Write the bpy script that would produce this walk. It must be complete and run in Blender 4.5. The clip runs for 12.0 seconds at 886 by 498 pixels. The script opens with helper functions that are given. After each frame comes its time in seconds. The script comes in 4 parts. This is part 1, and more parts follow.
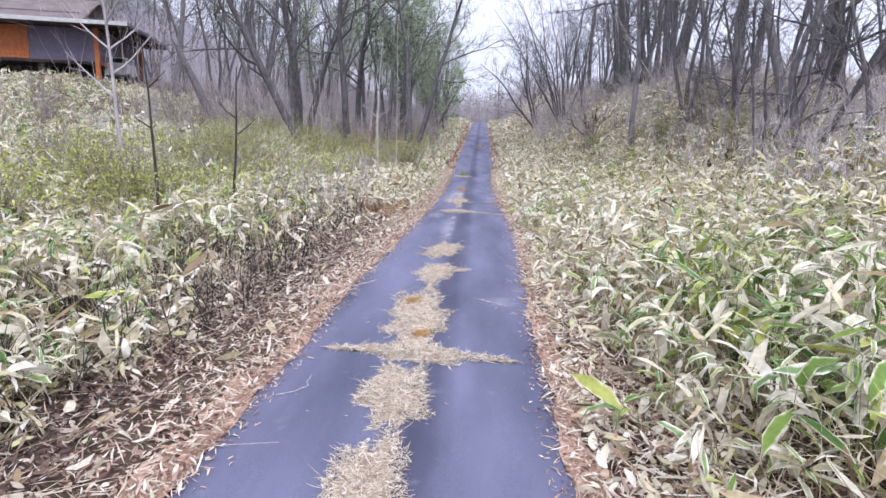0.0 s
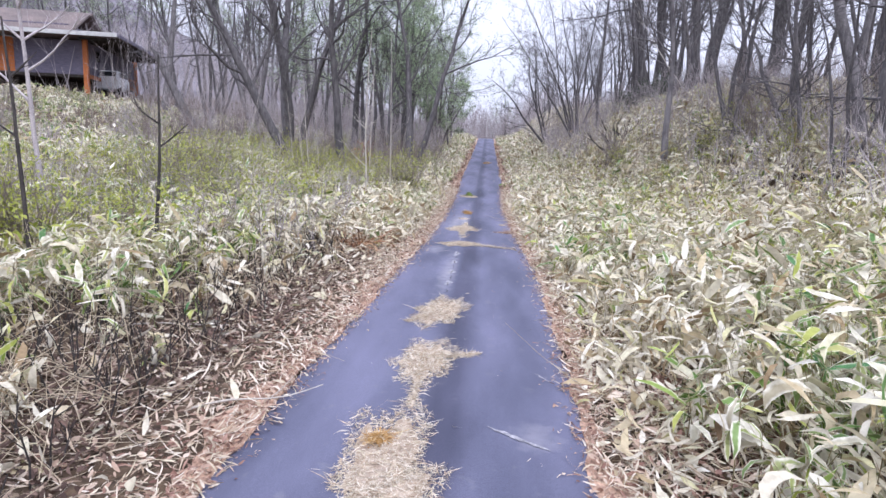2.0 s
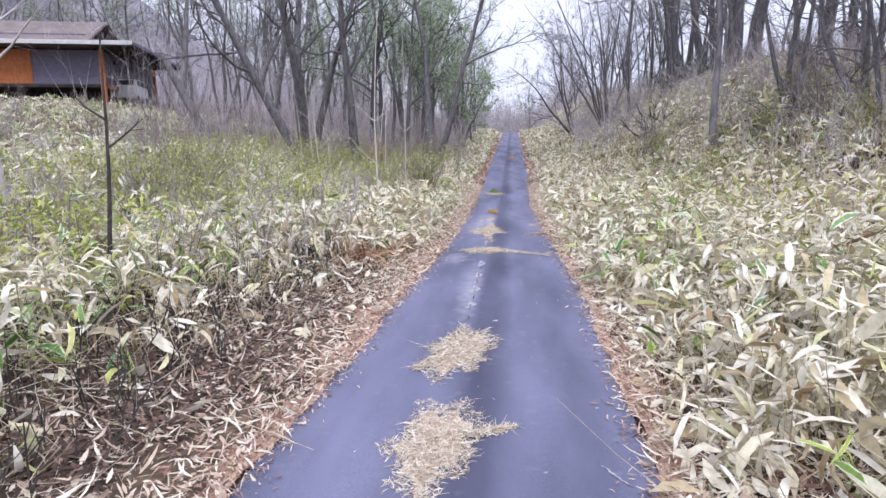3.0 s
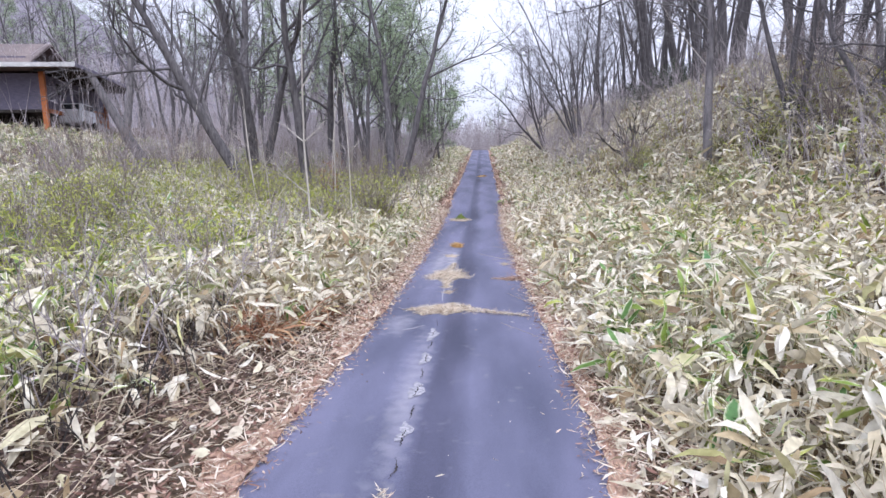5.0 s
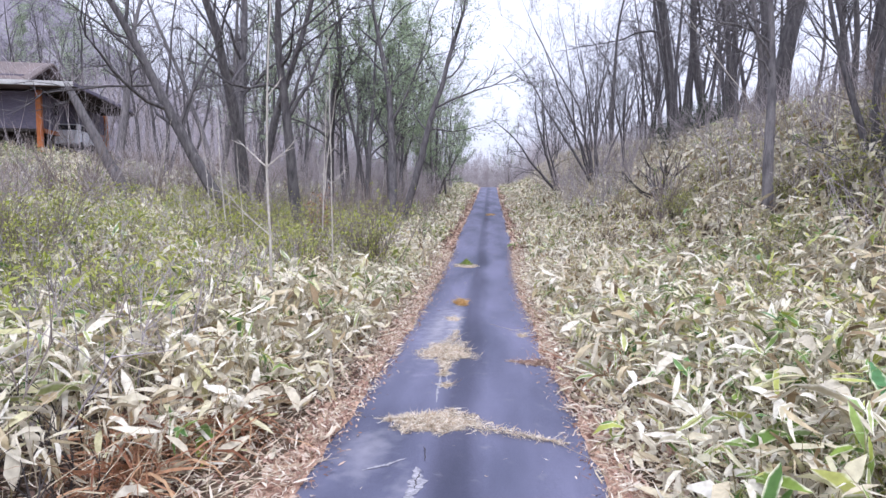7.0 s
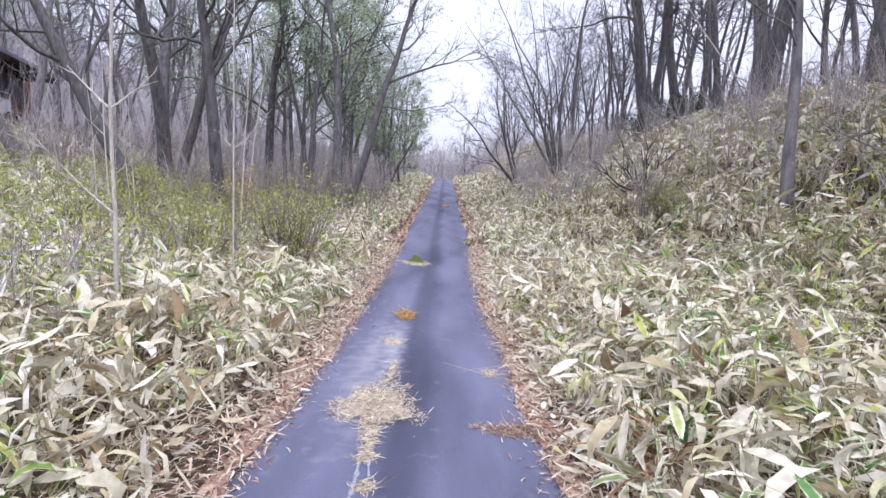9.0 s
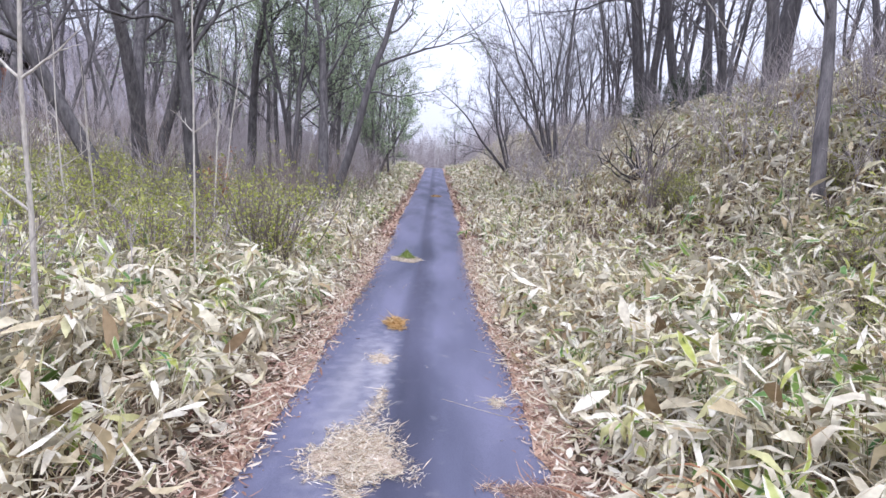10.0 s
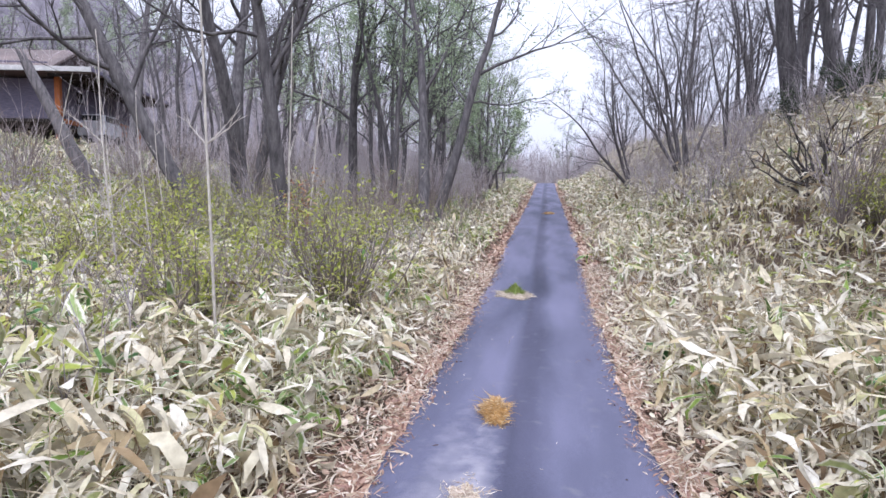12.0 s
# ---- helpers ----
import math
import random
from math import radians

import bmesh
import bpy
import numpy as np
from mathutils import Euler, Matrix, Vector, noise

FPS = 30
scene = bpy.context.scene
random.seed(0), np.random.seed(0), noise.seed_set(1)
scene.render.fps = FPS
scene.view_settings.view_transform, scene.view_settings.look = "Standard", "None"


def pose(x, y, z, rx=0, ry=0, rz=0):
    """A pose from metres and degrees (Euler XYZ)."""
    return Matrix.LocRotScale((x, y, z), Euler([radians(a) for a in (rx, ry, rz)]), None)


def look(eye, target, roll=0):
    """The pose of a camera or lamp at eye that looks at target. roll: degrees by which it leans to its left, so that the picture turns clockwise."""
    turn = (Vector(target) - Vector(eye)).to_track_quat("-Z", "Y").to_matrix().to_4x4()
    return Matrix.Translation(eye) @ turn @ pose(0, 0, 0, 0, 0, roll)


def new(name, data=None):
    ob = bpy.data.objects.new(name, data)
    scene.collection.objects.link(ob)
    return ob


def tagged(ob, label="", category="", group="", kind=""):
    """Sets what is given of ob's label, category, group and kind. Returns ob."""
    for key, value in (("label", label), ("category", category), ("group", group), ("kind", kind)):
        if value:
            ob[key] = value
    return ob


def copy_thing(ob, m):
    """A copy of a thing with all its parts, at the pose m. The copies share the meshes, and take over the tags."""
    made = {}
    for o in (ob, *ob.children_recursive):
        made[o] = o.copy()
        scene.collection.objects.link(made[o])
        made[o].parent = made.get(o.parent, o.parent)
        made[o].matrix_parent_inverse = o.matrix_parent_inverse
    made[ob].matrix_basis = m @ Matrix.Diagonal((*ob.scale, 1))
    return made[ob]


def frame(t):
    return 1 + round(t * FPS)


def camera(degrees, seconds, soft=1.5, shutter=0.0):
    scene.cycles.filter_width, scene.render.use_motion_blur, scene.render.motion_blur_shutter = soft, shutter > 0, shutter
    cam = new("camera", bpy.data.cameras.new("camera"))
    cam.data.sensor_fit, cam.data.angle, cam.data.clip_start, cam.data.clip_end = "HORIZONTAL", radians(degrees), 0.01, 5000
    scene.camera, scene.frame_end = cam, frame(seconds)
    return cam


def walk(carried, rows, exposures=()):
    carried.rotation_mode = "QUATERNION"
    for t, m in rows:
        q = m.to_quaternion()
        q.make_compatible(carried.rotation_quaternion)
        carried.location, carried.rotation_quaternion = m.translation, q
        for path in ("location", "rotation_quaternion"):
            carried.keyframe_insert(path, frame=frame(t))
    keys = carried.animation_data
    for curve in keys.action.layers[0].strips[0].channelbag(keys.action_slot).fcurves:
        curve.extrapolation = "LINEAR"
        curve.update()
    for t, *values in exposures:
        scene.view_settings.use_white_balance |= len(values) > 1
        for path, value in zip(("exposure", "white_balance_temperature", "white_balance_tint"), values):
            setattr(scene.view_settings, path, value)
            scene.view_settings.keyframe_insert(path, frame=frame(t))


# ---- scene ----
cam = camera(70.6, 12.0)
PATH = [
    (0, (0.157, -0.008, 1.539), (0.049, 1.955, 1.172), 1.8),
    (0.5, (0.141, 0.642, 1.518), (0.118, 2.612, 1.17), 0.6),
    (1, (0.151, 1.192, 1.518), (0.065, 3.157, 1.156), 1.9),
    (1.5, (0.109, 1.839, 1.507), (0.101, 3.811, 1.171), 1.5),
    (2, (0.082, 2.532, 1.476), (-0.045, 4.502, 1.16), 1.8),
    (2.5, (0.05, 3.205, 1.396), (-0.192, 5.172, 1.128), 1.3),
    (2.7, (0.05, 3.524, 1.386), (-0.166, 5.49, 1.085), -0.5),
    (4.3, (0.165, 5.38, 1.491), (-0.045, 7.335, 1.138), -0.2),
    (4.5, (0.109, 5.589, 1.465), (-0.106, 7.557, 1.186), 0.0),
    (5, (0.18, 6.062, 1.456), (0.045, 8.039, 1.186), -1.9),
    (5.5, (0.106, 6.525, 1.502), (-0.051, 8.504, 1.259), 0.1),
    (6, (0.109, 6.984, 1.517), (-0.02, 8.97, 1.324), -0.6),
    (6.5, (0.138, 7.558, 1.499), (-0.044, 9.543, 1.333), -0.7),
    (7, (0.088, 8.114, 1.481), (-0.061, 10.102, 1.323), 0.2),
    (7.2, (0.053, 8.304, 1.469), (-0.115, 10.288, 1.277), -0.5),
    (8.8, (0.006, 10.052, 1.348), (0.011, 12.033, 1.071), 2.7),
    (9, (0.051, 10.222, 1.35), (0.054, 12.214, 1.171), 2.6),
    (9.5, (0.056, 10.615, 1.339), (0.011, 12.605, 1.145), 2.2),
    (10, (0.006, 11.056, 1.358), (0.042, 13.045, 1.147), 2.5),
    (10.5, (0.01, 11.537, 1.34), (-0.006, 13.529, 1.159), 4.2),
    (11, (0.012, 11.948, 1.356), (-0.136, 13.938, 1.209), 1.6),
    (11.5, (0.04, 12.407, 1.357), (-0.109, 14.394, 1.188), 1.2),
    (12, (-0.01, 12.91, 1.375), (-0.333, 14.877, 1.21), 0.3),
]
walk(cam, [(t, look(e, g, r)) for t, e, g, r in PATH], [(0, 0.52, 5850, 15), (12, 0.54, 5850, 15)])

# ---- world, sun, exposure ----
world = bpy.data.worlds.new("sky")
scene.world = world
world.use_nodes = True
wn, wl = world.node_tree.nodes, world.node_tree.links
sky = wn.new("ShaderNodeTexSky")
sky.sky_type, sky.sun_disc = "NISHITA", False
sky.sun_elevation, sky.sun_rotation, sky.dust_density, sky.air_density = radians(48), radians(200), 4.0, 1.0
grey = wn.new("ShaderNodeHueSaturation")
grey.inputs["Saturation"].default_value = 0.22
veil = wn.new("ShaderNodeMix")
veil.data_type = "RGBA"
veil.inputs["Factor"].default_value = 0.75
veil.inputs["B"].default_value = (7.2, 7.3, 8.25, 1)
wl.new(sky.outputs[0], grey.inputs["Color"])
wl.new(grey.outputs[0], veil.inputs["A"])
dome, up = wn.new("ShaderNodeTexCoord"), wn.new("ShaderNodeSeparateXYZ")
lift = wn.new("ShaderNodeMapRange")
lift.inputs["From Min"].default_value, lift.inputs["From Max"].default_value = 0.1, 0.9
lift.inputs["To Min"].default_value, lift.inputs["To Max"].default_value = 0.72, 1.25
shade = wn.new("ShaderNodeVectorMath")
shade.operation = "SCALE"
wl.new(dome.outputs["Generated"], up.inputs[0])
wl.new(up.outputs[2], lift.inputs["Value"])
wl.new(veil.outputs["Result"], shade.inputs[0])
wl.new(lift.outputs[0], shade.inputs["Scale"])
wl.new(shade.outputs[0], wn["Background"].inputs["Color"])
wn["Background"].inputs["Strength"].default_value = 0.15
sun = new("sun", bpy.data.lights.new("sun", "SUN"))
sun.data.energy, sun.data.angle, sun.data.color = 1.5, radians(25), (1.0, 0.97, 0.94)
sun.matrix_world = look((0, 0, 50), (-12, 20, 18))


# ---- materials ----
def material(name, rough=0.8):
    m = bpy.data.materials.new(name)
    m.use_nodes = True
    b = m.node_tree.nodes["Principled BSDF"]
    b.inputs["Roughness"].default_value = rough
    b.inputs["Specular IOR Level"].default_value = 0.3
    return m, m.node_tree.nodes, m.node_tree.links, b


def ramp(n, stops):
    r = n.new("ShaderNodeValToRGB")
    e = r.color_ramp.elements
    while len(e) < len(stops):
        e.new(0.5)
    for el, (p, c) in zip(e, stops):
        el.position, el.color = p, (*c, 1)
    return r


def tex_noise(n, l, scale, detail=6, stretch=(1, 1, 1), coords="Object"):
    co, mp, t = n.new("ShaderNodeTexCoord"), n.new("ShaderNodeMapping"), n.new("ShaderNodeTexNoise")
    mp.inputs["Scale"].default_value = stretch
    t.inputs["Scale"].default_value, t.inputs["Detail"].default_value = scale, detail
    l.new(co.outputs[coords], mp.inputs["Vector"])
    l.new(mp.outputs["Vector"], t.inputs["Vector"])
    return t


def mixed(n, l, a, b, fac, mode="MIX"):
    m = n.new("ShaderNodeMix")
    m.data_type, m.blend_type = "RGBA", mode
    for sock, v in (("A", a), ("B", b), ("Factor", fac)):
        if isinstance(v, (int, float)):
            m.inputs[sock].default_value = v
        elif isinstance(v, tuple):
            m.inputs[sock].default_value = (*v, 1)
        else:
            l.new(v, m.inputs[sock])
    return m.outputs["Result"]


def bump(n, l, b, height, strength, dist):
    u = n.new("ShaderNodeBump")
    u.inputs["Strength"].default_value, u.inputs["Distance"].default_value = strength, dist
    l.new(height, u.inputs["Height"])
    l.new(u.outputs[0], b.inputs["Normal"])


def plain(name, c0, c1, scale=6, rough=0.8, stretch=(1, 1, 1), relief=0.4, fine=60):
    """A surface between two colours, with grain at two sizes."""
    m, n, l, b = material(name, rough)
    t, f = tex_noise(n, l, scale, 6, stretch), tex_noise(n, l, fine, 4, stretch)
    r = ramp(n, [(0.3, c0), (0.7, c1)])
    l.new(t.outputs["Fac"], r.inputs[0])
    g = ramp(n, [(0.3, (0.72, 0.72, 0.72)), (0.7, (1.15, 1.15, 1.15))])
    l.new(f.outputs["Fac"], g.inputs[0])
    l.new(mixed(n, l, r.outputs[0], g.outputs[0], 1.0, "MULTIPLY"), b.inputs["Base Color"])
    bump(n, l, b, f.outputs["Fac"], relief, 0.01)
    return m


def island_leaf(name, stops, rough=0.55, margin=None, through_light=0.16, rib=True):
    """Leaves: colour by island; margin = (margin colour, share of the blade that stays green)."""
    m, n, l, b = material(name, rough)
    geo = n.new("ShaderNodeNewGeometry")
    r = ramp(n, stops)
    r.color_ramp.interpolation = "LINEAR"
    l.new(geo.outputs["Random Per Island"], r.inputs[0])
    col = r.outputs[0]
    uv = n.new("ShaderNodeUVMap")
    sep = n.new("ShaderNodeSeparateXYZ")
    l.new(uv.outputs[0], sep.inputs[0])
    t = tex_noise(n, l, 25, 4)
    if margin:
        d = n.new("ShaderNodeMath")
        d.operation = "SUBTRACT"
        d.inputs[1].default_value = 0.5
        l.new(sep.outputs[0], d.inputs[0])
        a = n.new("ShaderNodeMath")
        a.operation = "ABSOLUTE"
        l.new(d.outputs[0], a.inputs[0])
        w = n.new("ShaderNodeMath")
        w.operation, w.inputs[1].default_value = "MULTIPLY_ADD", 0.36
        l.new(t.outputs["Fac"], w.inputs[0])
        l.new(a.outputs[0], w.inputs[2])
        k = ramp(n, [(margin[1] + 0.04, (0, 0, 0)), (margin[1] + 0.24, (1, 1, 1))])
        l.new(w.outputs[0], k.inputs[0])
        col = mixed(n, l, col, margin[0], k.outputs[0])
    g = ramp(n, [(0.3, (0.7, 0.68, 0.64)), (0.65, (1.1, 1.1, 1.1))])
    l.new(t.outputs["Fac"], g.inputs[0])
    col = mixed(n, l, col, g.outputs[0], 0.8, "MULTIPLY")
    l.new(col, b.inputs["Base Color"])
    if rib:
        v = n.new("ShaderNodeTexWave")
        v.inputs["Scale"].default_value = 9
        l.new(uv.outputs[0], v.inputs["Vector"])
        bump(n, l, b, v.outputs["Fac"], 0.25, 0.002)
    tr = n.new("ShaderNodeBsdfTranslucent")
    l.new(col, tr.inputs["Color"])
    ms = n.new("ShaderNodeMixShader")
    ms.inputs[0].default_value = through_light
    l.new(b.outputs[0], ms.inputs[1])
    l.new(tr.outputs[0], ms.inputs[2])
    l.new(ms.outputs[0], n["Material Output"].inputs["Surface"])
    return m


STRAW = [(0.0, (0.20, 0.135, 0.078)), (0.06, (0.38, 0.28, 0.156)), (0.13, (0.56, 0.47, 0.302)), (0.26, (0.70, 0.64, 0.478)), (0.34, (0.54, 0.53, 0.244)), (0.40, (0.66, 0.61, 0.458)), (0.55, (0.73, 0.685, 0.555)), (0.7, (0.62, 0.56, 0.429)), (0.85, (0.77, 0.73, 0.615)), (1.0, (0.81, 0.78, 0.683))]
GREEN = [(0.0, (0.07, 0.15, 0.03)), (0.3, (0.22, 0.31, 0.05)), (0.45, (0.08, 0.21, 0.08)), (0.6, (0.34, 0.40, 0.07)), (0.78, (0.44, 0.46, 0.12)), (0.9, (0.58, 0.54, 0.34)), (1.0, (0.70, 0.67, 0.52))]
m_straw_leaf = island_leaf("dry_bamboo_leaf", STRAW, through_light=0.2)
m_mixed_leaf = island_leaf("edged_bamboo_leaf", [(0.0, (0.50, 0.44, 0.30)), (0.35, (0.64, 0.61, 0.48)), (0.5, (0.58, 0.56, 0.40)), (0.6, (0.32, 0.38, 0.12)), (0.8, (0.20, 0.32, 0.12)), (1.0, (0.42, 0.44, 0.16))], margin=((0.78, 0.75, 0.64), 0.36), through_light=0.14)
m_green_leaf = island_leaf("green_bamboo_leaf", GREEN, margin=((0.70, 0.69, 0.50), 0.47), through_light=0.16)
m_litter = island_leaf("leaf_litter", [(0.0, (0.16, 0.085, 0.065)), (0.3, (0.32, 0.19, 0.15)), (0.6, (0.46, 0.34, 0.26)), (0.85, (0.58, 0.46, 0.37)), (1.0, (0.72, 0.63, 0.52))], rough=0.85, through_light=0.05)
m_needles = island_leaf("dry_straw", [(0.0, (0.30, 0.21, 0.14)), (0.15, (0.48, 0.38, 0.28)), (0.4, (0.60, 0.51, 0.40)), (0.5, (0.54, 0.49, 0.35)), (0.6, (0.62, 0.54, 0.44)), (0.85, (0.69, 0.62, 0.52)), (1.0, (0.76, 0.71, 0.62))], rough=0.85, through_light=0.1, rib=False)
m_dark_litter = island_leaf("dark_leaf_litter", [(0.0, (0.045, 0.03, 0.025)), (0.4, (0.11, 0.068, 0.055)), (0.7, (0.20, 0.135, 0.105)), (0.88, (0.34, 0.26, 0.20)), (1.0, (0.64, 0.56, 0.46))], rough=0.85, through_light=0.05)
m_fern = island_leaf("dry_fern", [(0.0, (0.20, 0.09, 0.05)), (0.6, (0.40, 0.21, 0.12)), (1.0, (0.52, 0.34, 0.20))], rough=0.85, rib=False)
m_bud = island_leaf("young_leaf", [(0.0, (0.28, 0.38, 0.22)), (0.5, (0.38, 0.48, 0.29)), (1.0, (0.50, 0.58, 0.38))], through_light=0.45, rib=False)
m_shoot = island_leaf("yellow_green_leaf", [(0.0, (0.26, 0.31, 0.05)), (0.5, (0.41, 0.45, 0.09)), (1.0, (0.54, 0.54, 0.17))], through_light=0.4, rib=False)
m_evergreen = island_leaf("evergreen_leaf", [(0.0, (0.03, 0.05, 0.025)), (1.0, (0.08, 0.11, 0.06))], rib=False)
m_moss = island_leaf("moss", [(0.0, (0.10, 0.16, 0.03)), (1.0, (0.28, 0.34, 0.08))], rib=False)
m_orange_moss = island_leaf("orange_grass", [(0.0, (0.34, 0.18, 0.05)), (0.6, (0.55, 0.34, 0.13)), (1.0, (0.66, 0.54, 0.34))], rib=False)
m_culm = plain("bamboo_culm", (0.17, 0.14, 0.07), (0.38, 0.32, 0.18), 20)
m_bark = plain("grey_bark", (0.085, 0.079, 0.085), (0.24, 0.222, 0.225), 5, 0.9, (3, 3, 0.5), 1.0, 30)
m_bark_dark = plain("dark_bark", (0.058, 0.054, 0.058), (0.175, 0.162, 0.166), 5, 0.9, (3, 3, 0.5), 1.0, 30)
m_bark_pale = plain("pale_bark", (0.40, 0.36, 0.32), (0.58, 0.54, 0.48), 9, 0.8, (2, 2, 0.6), 0.5, 40)
m_twig = plain("twig_bark", (0.16, 0.13, 0.12), (0.33, 0.275, 0.25), 8, 0.9)
m_stem = plain("dark_stem", (0.035, 0.03, 0.03), (0.08, 0.07, 0.066), 9, 0.9)
m_brush = plain("brush_twig", (0.32, 0.285, 0.295), (0.52, 0.47, 0.475), 4, 0.9)


# asphalt: worn wheel tracks, a dark seam, dust, fine aggregate
m_asphalt, n, l, b = material("asphalt", 0.75)
co = n.new("ShaderNodeTexCoord")
sp = n.new("ShaderNodeSeparateXYZ")
l.new(co.outputs["Object"], sp.inputs[0])
big, mid, fine = tex_noise(n, l, 1.1, 5, (1.6, 0.35, 1)), tex_noise(n, l, 9, 6), tex_noise(n, l, 220, 3)
base = ramp(n, [(0.33, (0.068, 0.072, 0.114)), (0.66, (0.152, 0.152, 0.226))])
l.new(big.outputs["Fac"], base.inputs[0])
gr = ramp(n, [(0.3, (0.75, 0.75, 0.75)), (0.7, (1.25, 1.25, 1.25))])
l.new(fine.outputs["Fac"], gr.inputs[0])
c = mixed(n, l, base.outputs[0], gr.outputs[0], 1.0, "MULTIPLY")
seam = n.new("ShaderNodeMath")
seam.operation, seam.inputs[1].default_value = "MULTIPLY_ADD", 0.22
l.new(big.outputs["Fac"], seam.inputs[0])
l.new(sp.outputs[0], seam.inputs[2])
band = ramp(n, [(0.0, (1, 1, 1)), (0.42, (1, 1, 1)), (0.47, (0.55, 0.55, 0.58)), (0.53, (0.60, 0.60, 0.63)), (0.60, (1, 1, 1))])
mp = n.new("ShaderNodeMapRange")
mp.inputs["From Min"].default_value, mp.inputs["From Max"].default_value = -1.0, 1.0
l.new(seam.outputs[0], mp.inputs["Value"])
l.new(mp.outputs[0], band.inputs[0])
c = mixed(n, l, c, band.outputs[0], 1.0, "MULTIPLY")
dust = ramp(n, [(0.62, (0, 0, 0)), (0.78, (0.5, 0.5, 0.5))])
l.new(mid.outputs["Fac"], dust.inputs[0])
c = mixed(n, l, c, (0.20, 0.195, 0.22), dust.outputs[0])
for cx, cy, wx, wy, tone in ((-0.47, 15.0, 0.22, 2.0, 0.7), (-0.62, 11.6, 0.22, 0.5, 0.55), (0.40, 5.6, 0.16, 0.22, 0.5), (-0.31, 15.3, 0.12, 1.5, 0.95), (-0.33, 9.9, 0.14, 1.7, 0.55), (0.42, 14.8, 0.10, 0.10, 0.6)):
    off = n.new("ShaderNodeVectorMath")
    off.operation, off.inputs[1].default_value = "SUBTRACT", (cx, cy, 0)
    l.new(co.outputs["Object"], off.inputs[0])
    sc = n.new("ShaderNodeVectorMath")
    sc.operation, sc.inputs[1].default_value = "MULTIPLY", (1 / wx, 1 / wy, 0)
    l.new(off.outputs[0], sc.inputs[0])
    ln = n.new("ShaderNodeVectorMath")
    ln.operation = "LENGTH"
    l.new(sc.outputs[0], ln.inputs[0])
    ad = n.new("ShaderNodeMath")
    ad.operation, ad.inputs[1].default_value = "MULTIPLY_ADD", 1.6
    l.new(mid.outputs["Fac"], ad.inputs[0])
    l.new(ln.outputs["Value"], ad.inputs[2])
    k = ramp(n, [(0.35, (tone, tone, tone)), (0.85, (0, 0, 0))])
    half = n.new("ShaderNodeMath")
    half.operation, half.inputs[1].default_value = "MULTIPLY", 0.5
    l.new(ad.outputs[0], half.inputs[0])
    l.new(half.outputs[0], k.inputs[0])
    c = mixed(n, l, c, (0.33, 0.32, 0.36), k.outputs[0])
l.new(c, b.inputs["Base Color"])
bump(n, l, b, fine.outputs["Fac"], 0.5, 0.004)

# ground: brown soil, dead leaves, reddish needle litter
m_ground, n, l, b = material("forest_floor", 0.95)
t1, t2, t3 = tex_noise(n, l, 0.6, 6), tex_noise(n, l, 14, 8), tex_noise(n, l, 70, 4)
r1 = ramp(n, [(0.3, (0.07, 0.05, 0.036)), (0.7, (0.15, 0.112, 0.08))])
l.new(t1.outputs["Fac"], r1.inputs[0])
r2 = ramp(n, [(0.3, (0.45, 0.42, 0.40)), (0.5, (0.95, 0.92, 0.88)), (0.7, (1.6, 1.5, 1.35))])
l.new(t2.outputs["Fac"], r2.inputs[0])
c = mixed(n, l, r1.outputs[0], r2.outputs[0], 1.0, "MULTIPLY")
l.new(c, b.inputs["Base Color"])
bump(n, l, b, t2.outputs["Fac"], 0.8, 0.03)

# needle litter strip along the asphalt
m_verge, n, l, b = material("needle_litter", 0.95)
t1, t2 = tex_noise(n, l, 4, 6), tex_noise(n, l, 60, 6, (1, 0.4, 1))
r1 = ramp(n, [(0.3, (0.35, 0.225, 0.17)), (0.7, (0.54, 0.39, 0.305))])
l.new(t1.outputs["Fac"], r1.inputs[0])
r2 = ramp(n, [(0.3, (0.5, 0.48, 0.46)), (0.7, (1.35, 1.3, 1.2))])
l.new(t2.outputs["Fac"], r2.inputs[0])
l.new(mixed(n, l, r1.outputs[0], r2.outputs[0], 1.0, "MULTIPLY"), b.inputs["Base Color"])
bump(n, l, b, t2.outputs["Fac"], 0.8, 0.015)

m_wall = plain("dark_board_wall", (0.11, 0.10, 0.14), (0.19, 0.175, 0.235), 3, 0.7, (1, 1, 6))
m_orange = plain("orange_stained_wood", (0.33, 0.10, 0.03), (0.52, 0.18, 0.055), 3, 0.6, (4, 4, 1))
m_roof = plain("brown_roof_sheet", (0.11, 0.085, 0.08), (0.20, 0.155, 0.14), 1.2, 0.6)
m_fascia = plain("pale_metal_fascia", (0.42, 0.42, 0.42), (0.60, 0.60, 0.58), 3, 0.5)
# near black: shade under eaves and deck put into the colour; also the window frame
m_shade_dark = plain("shade_dark_trim", (0.03, 0.027, 0.025), (0.07, 0.06, 0.055), 3, 0.9)
m_white = plain("white_paint", (0.72, 0.74, 0.78), (0.82, 0.83, 0.85), 2, 0.35, relief=0.05)
m_glass, n, l, b = material("dark_glass", 0.05)
b.inputs["Base Color"].default_value = (0.03, 0.035, 0.04, 1)
m_rubber = plain("rubber", (0.015, 0.015, 0.015), (0.03, 0.03, 0.03), 10)
m_crack = plain("dark_crack", (0.02, 0.019, 0.022), (0.06, 0.052, 0.05), 30, 0.95)
m_chalk = plain("pale_scuff", (0.21, 0.21, 0.24), (0.38, 0.37, 0.40), 30, 0.9)
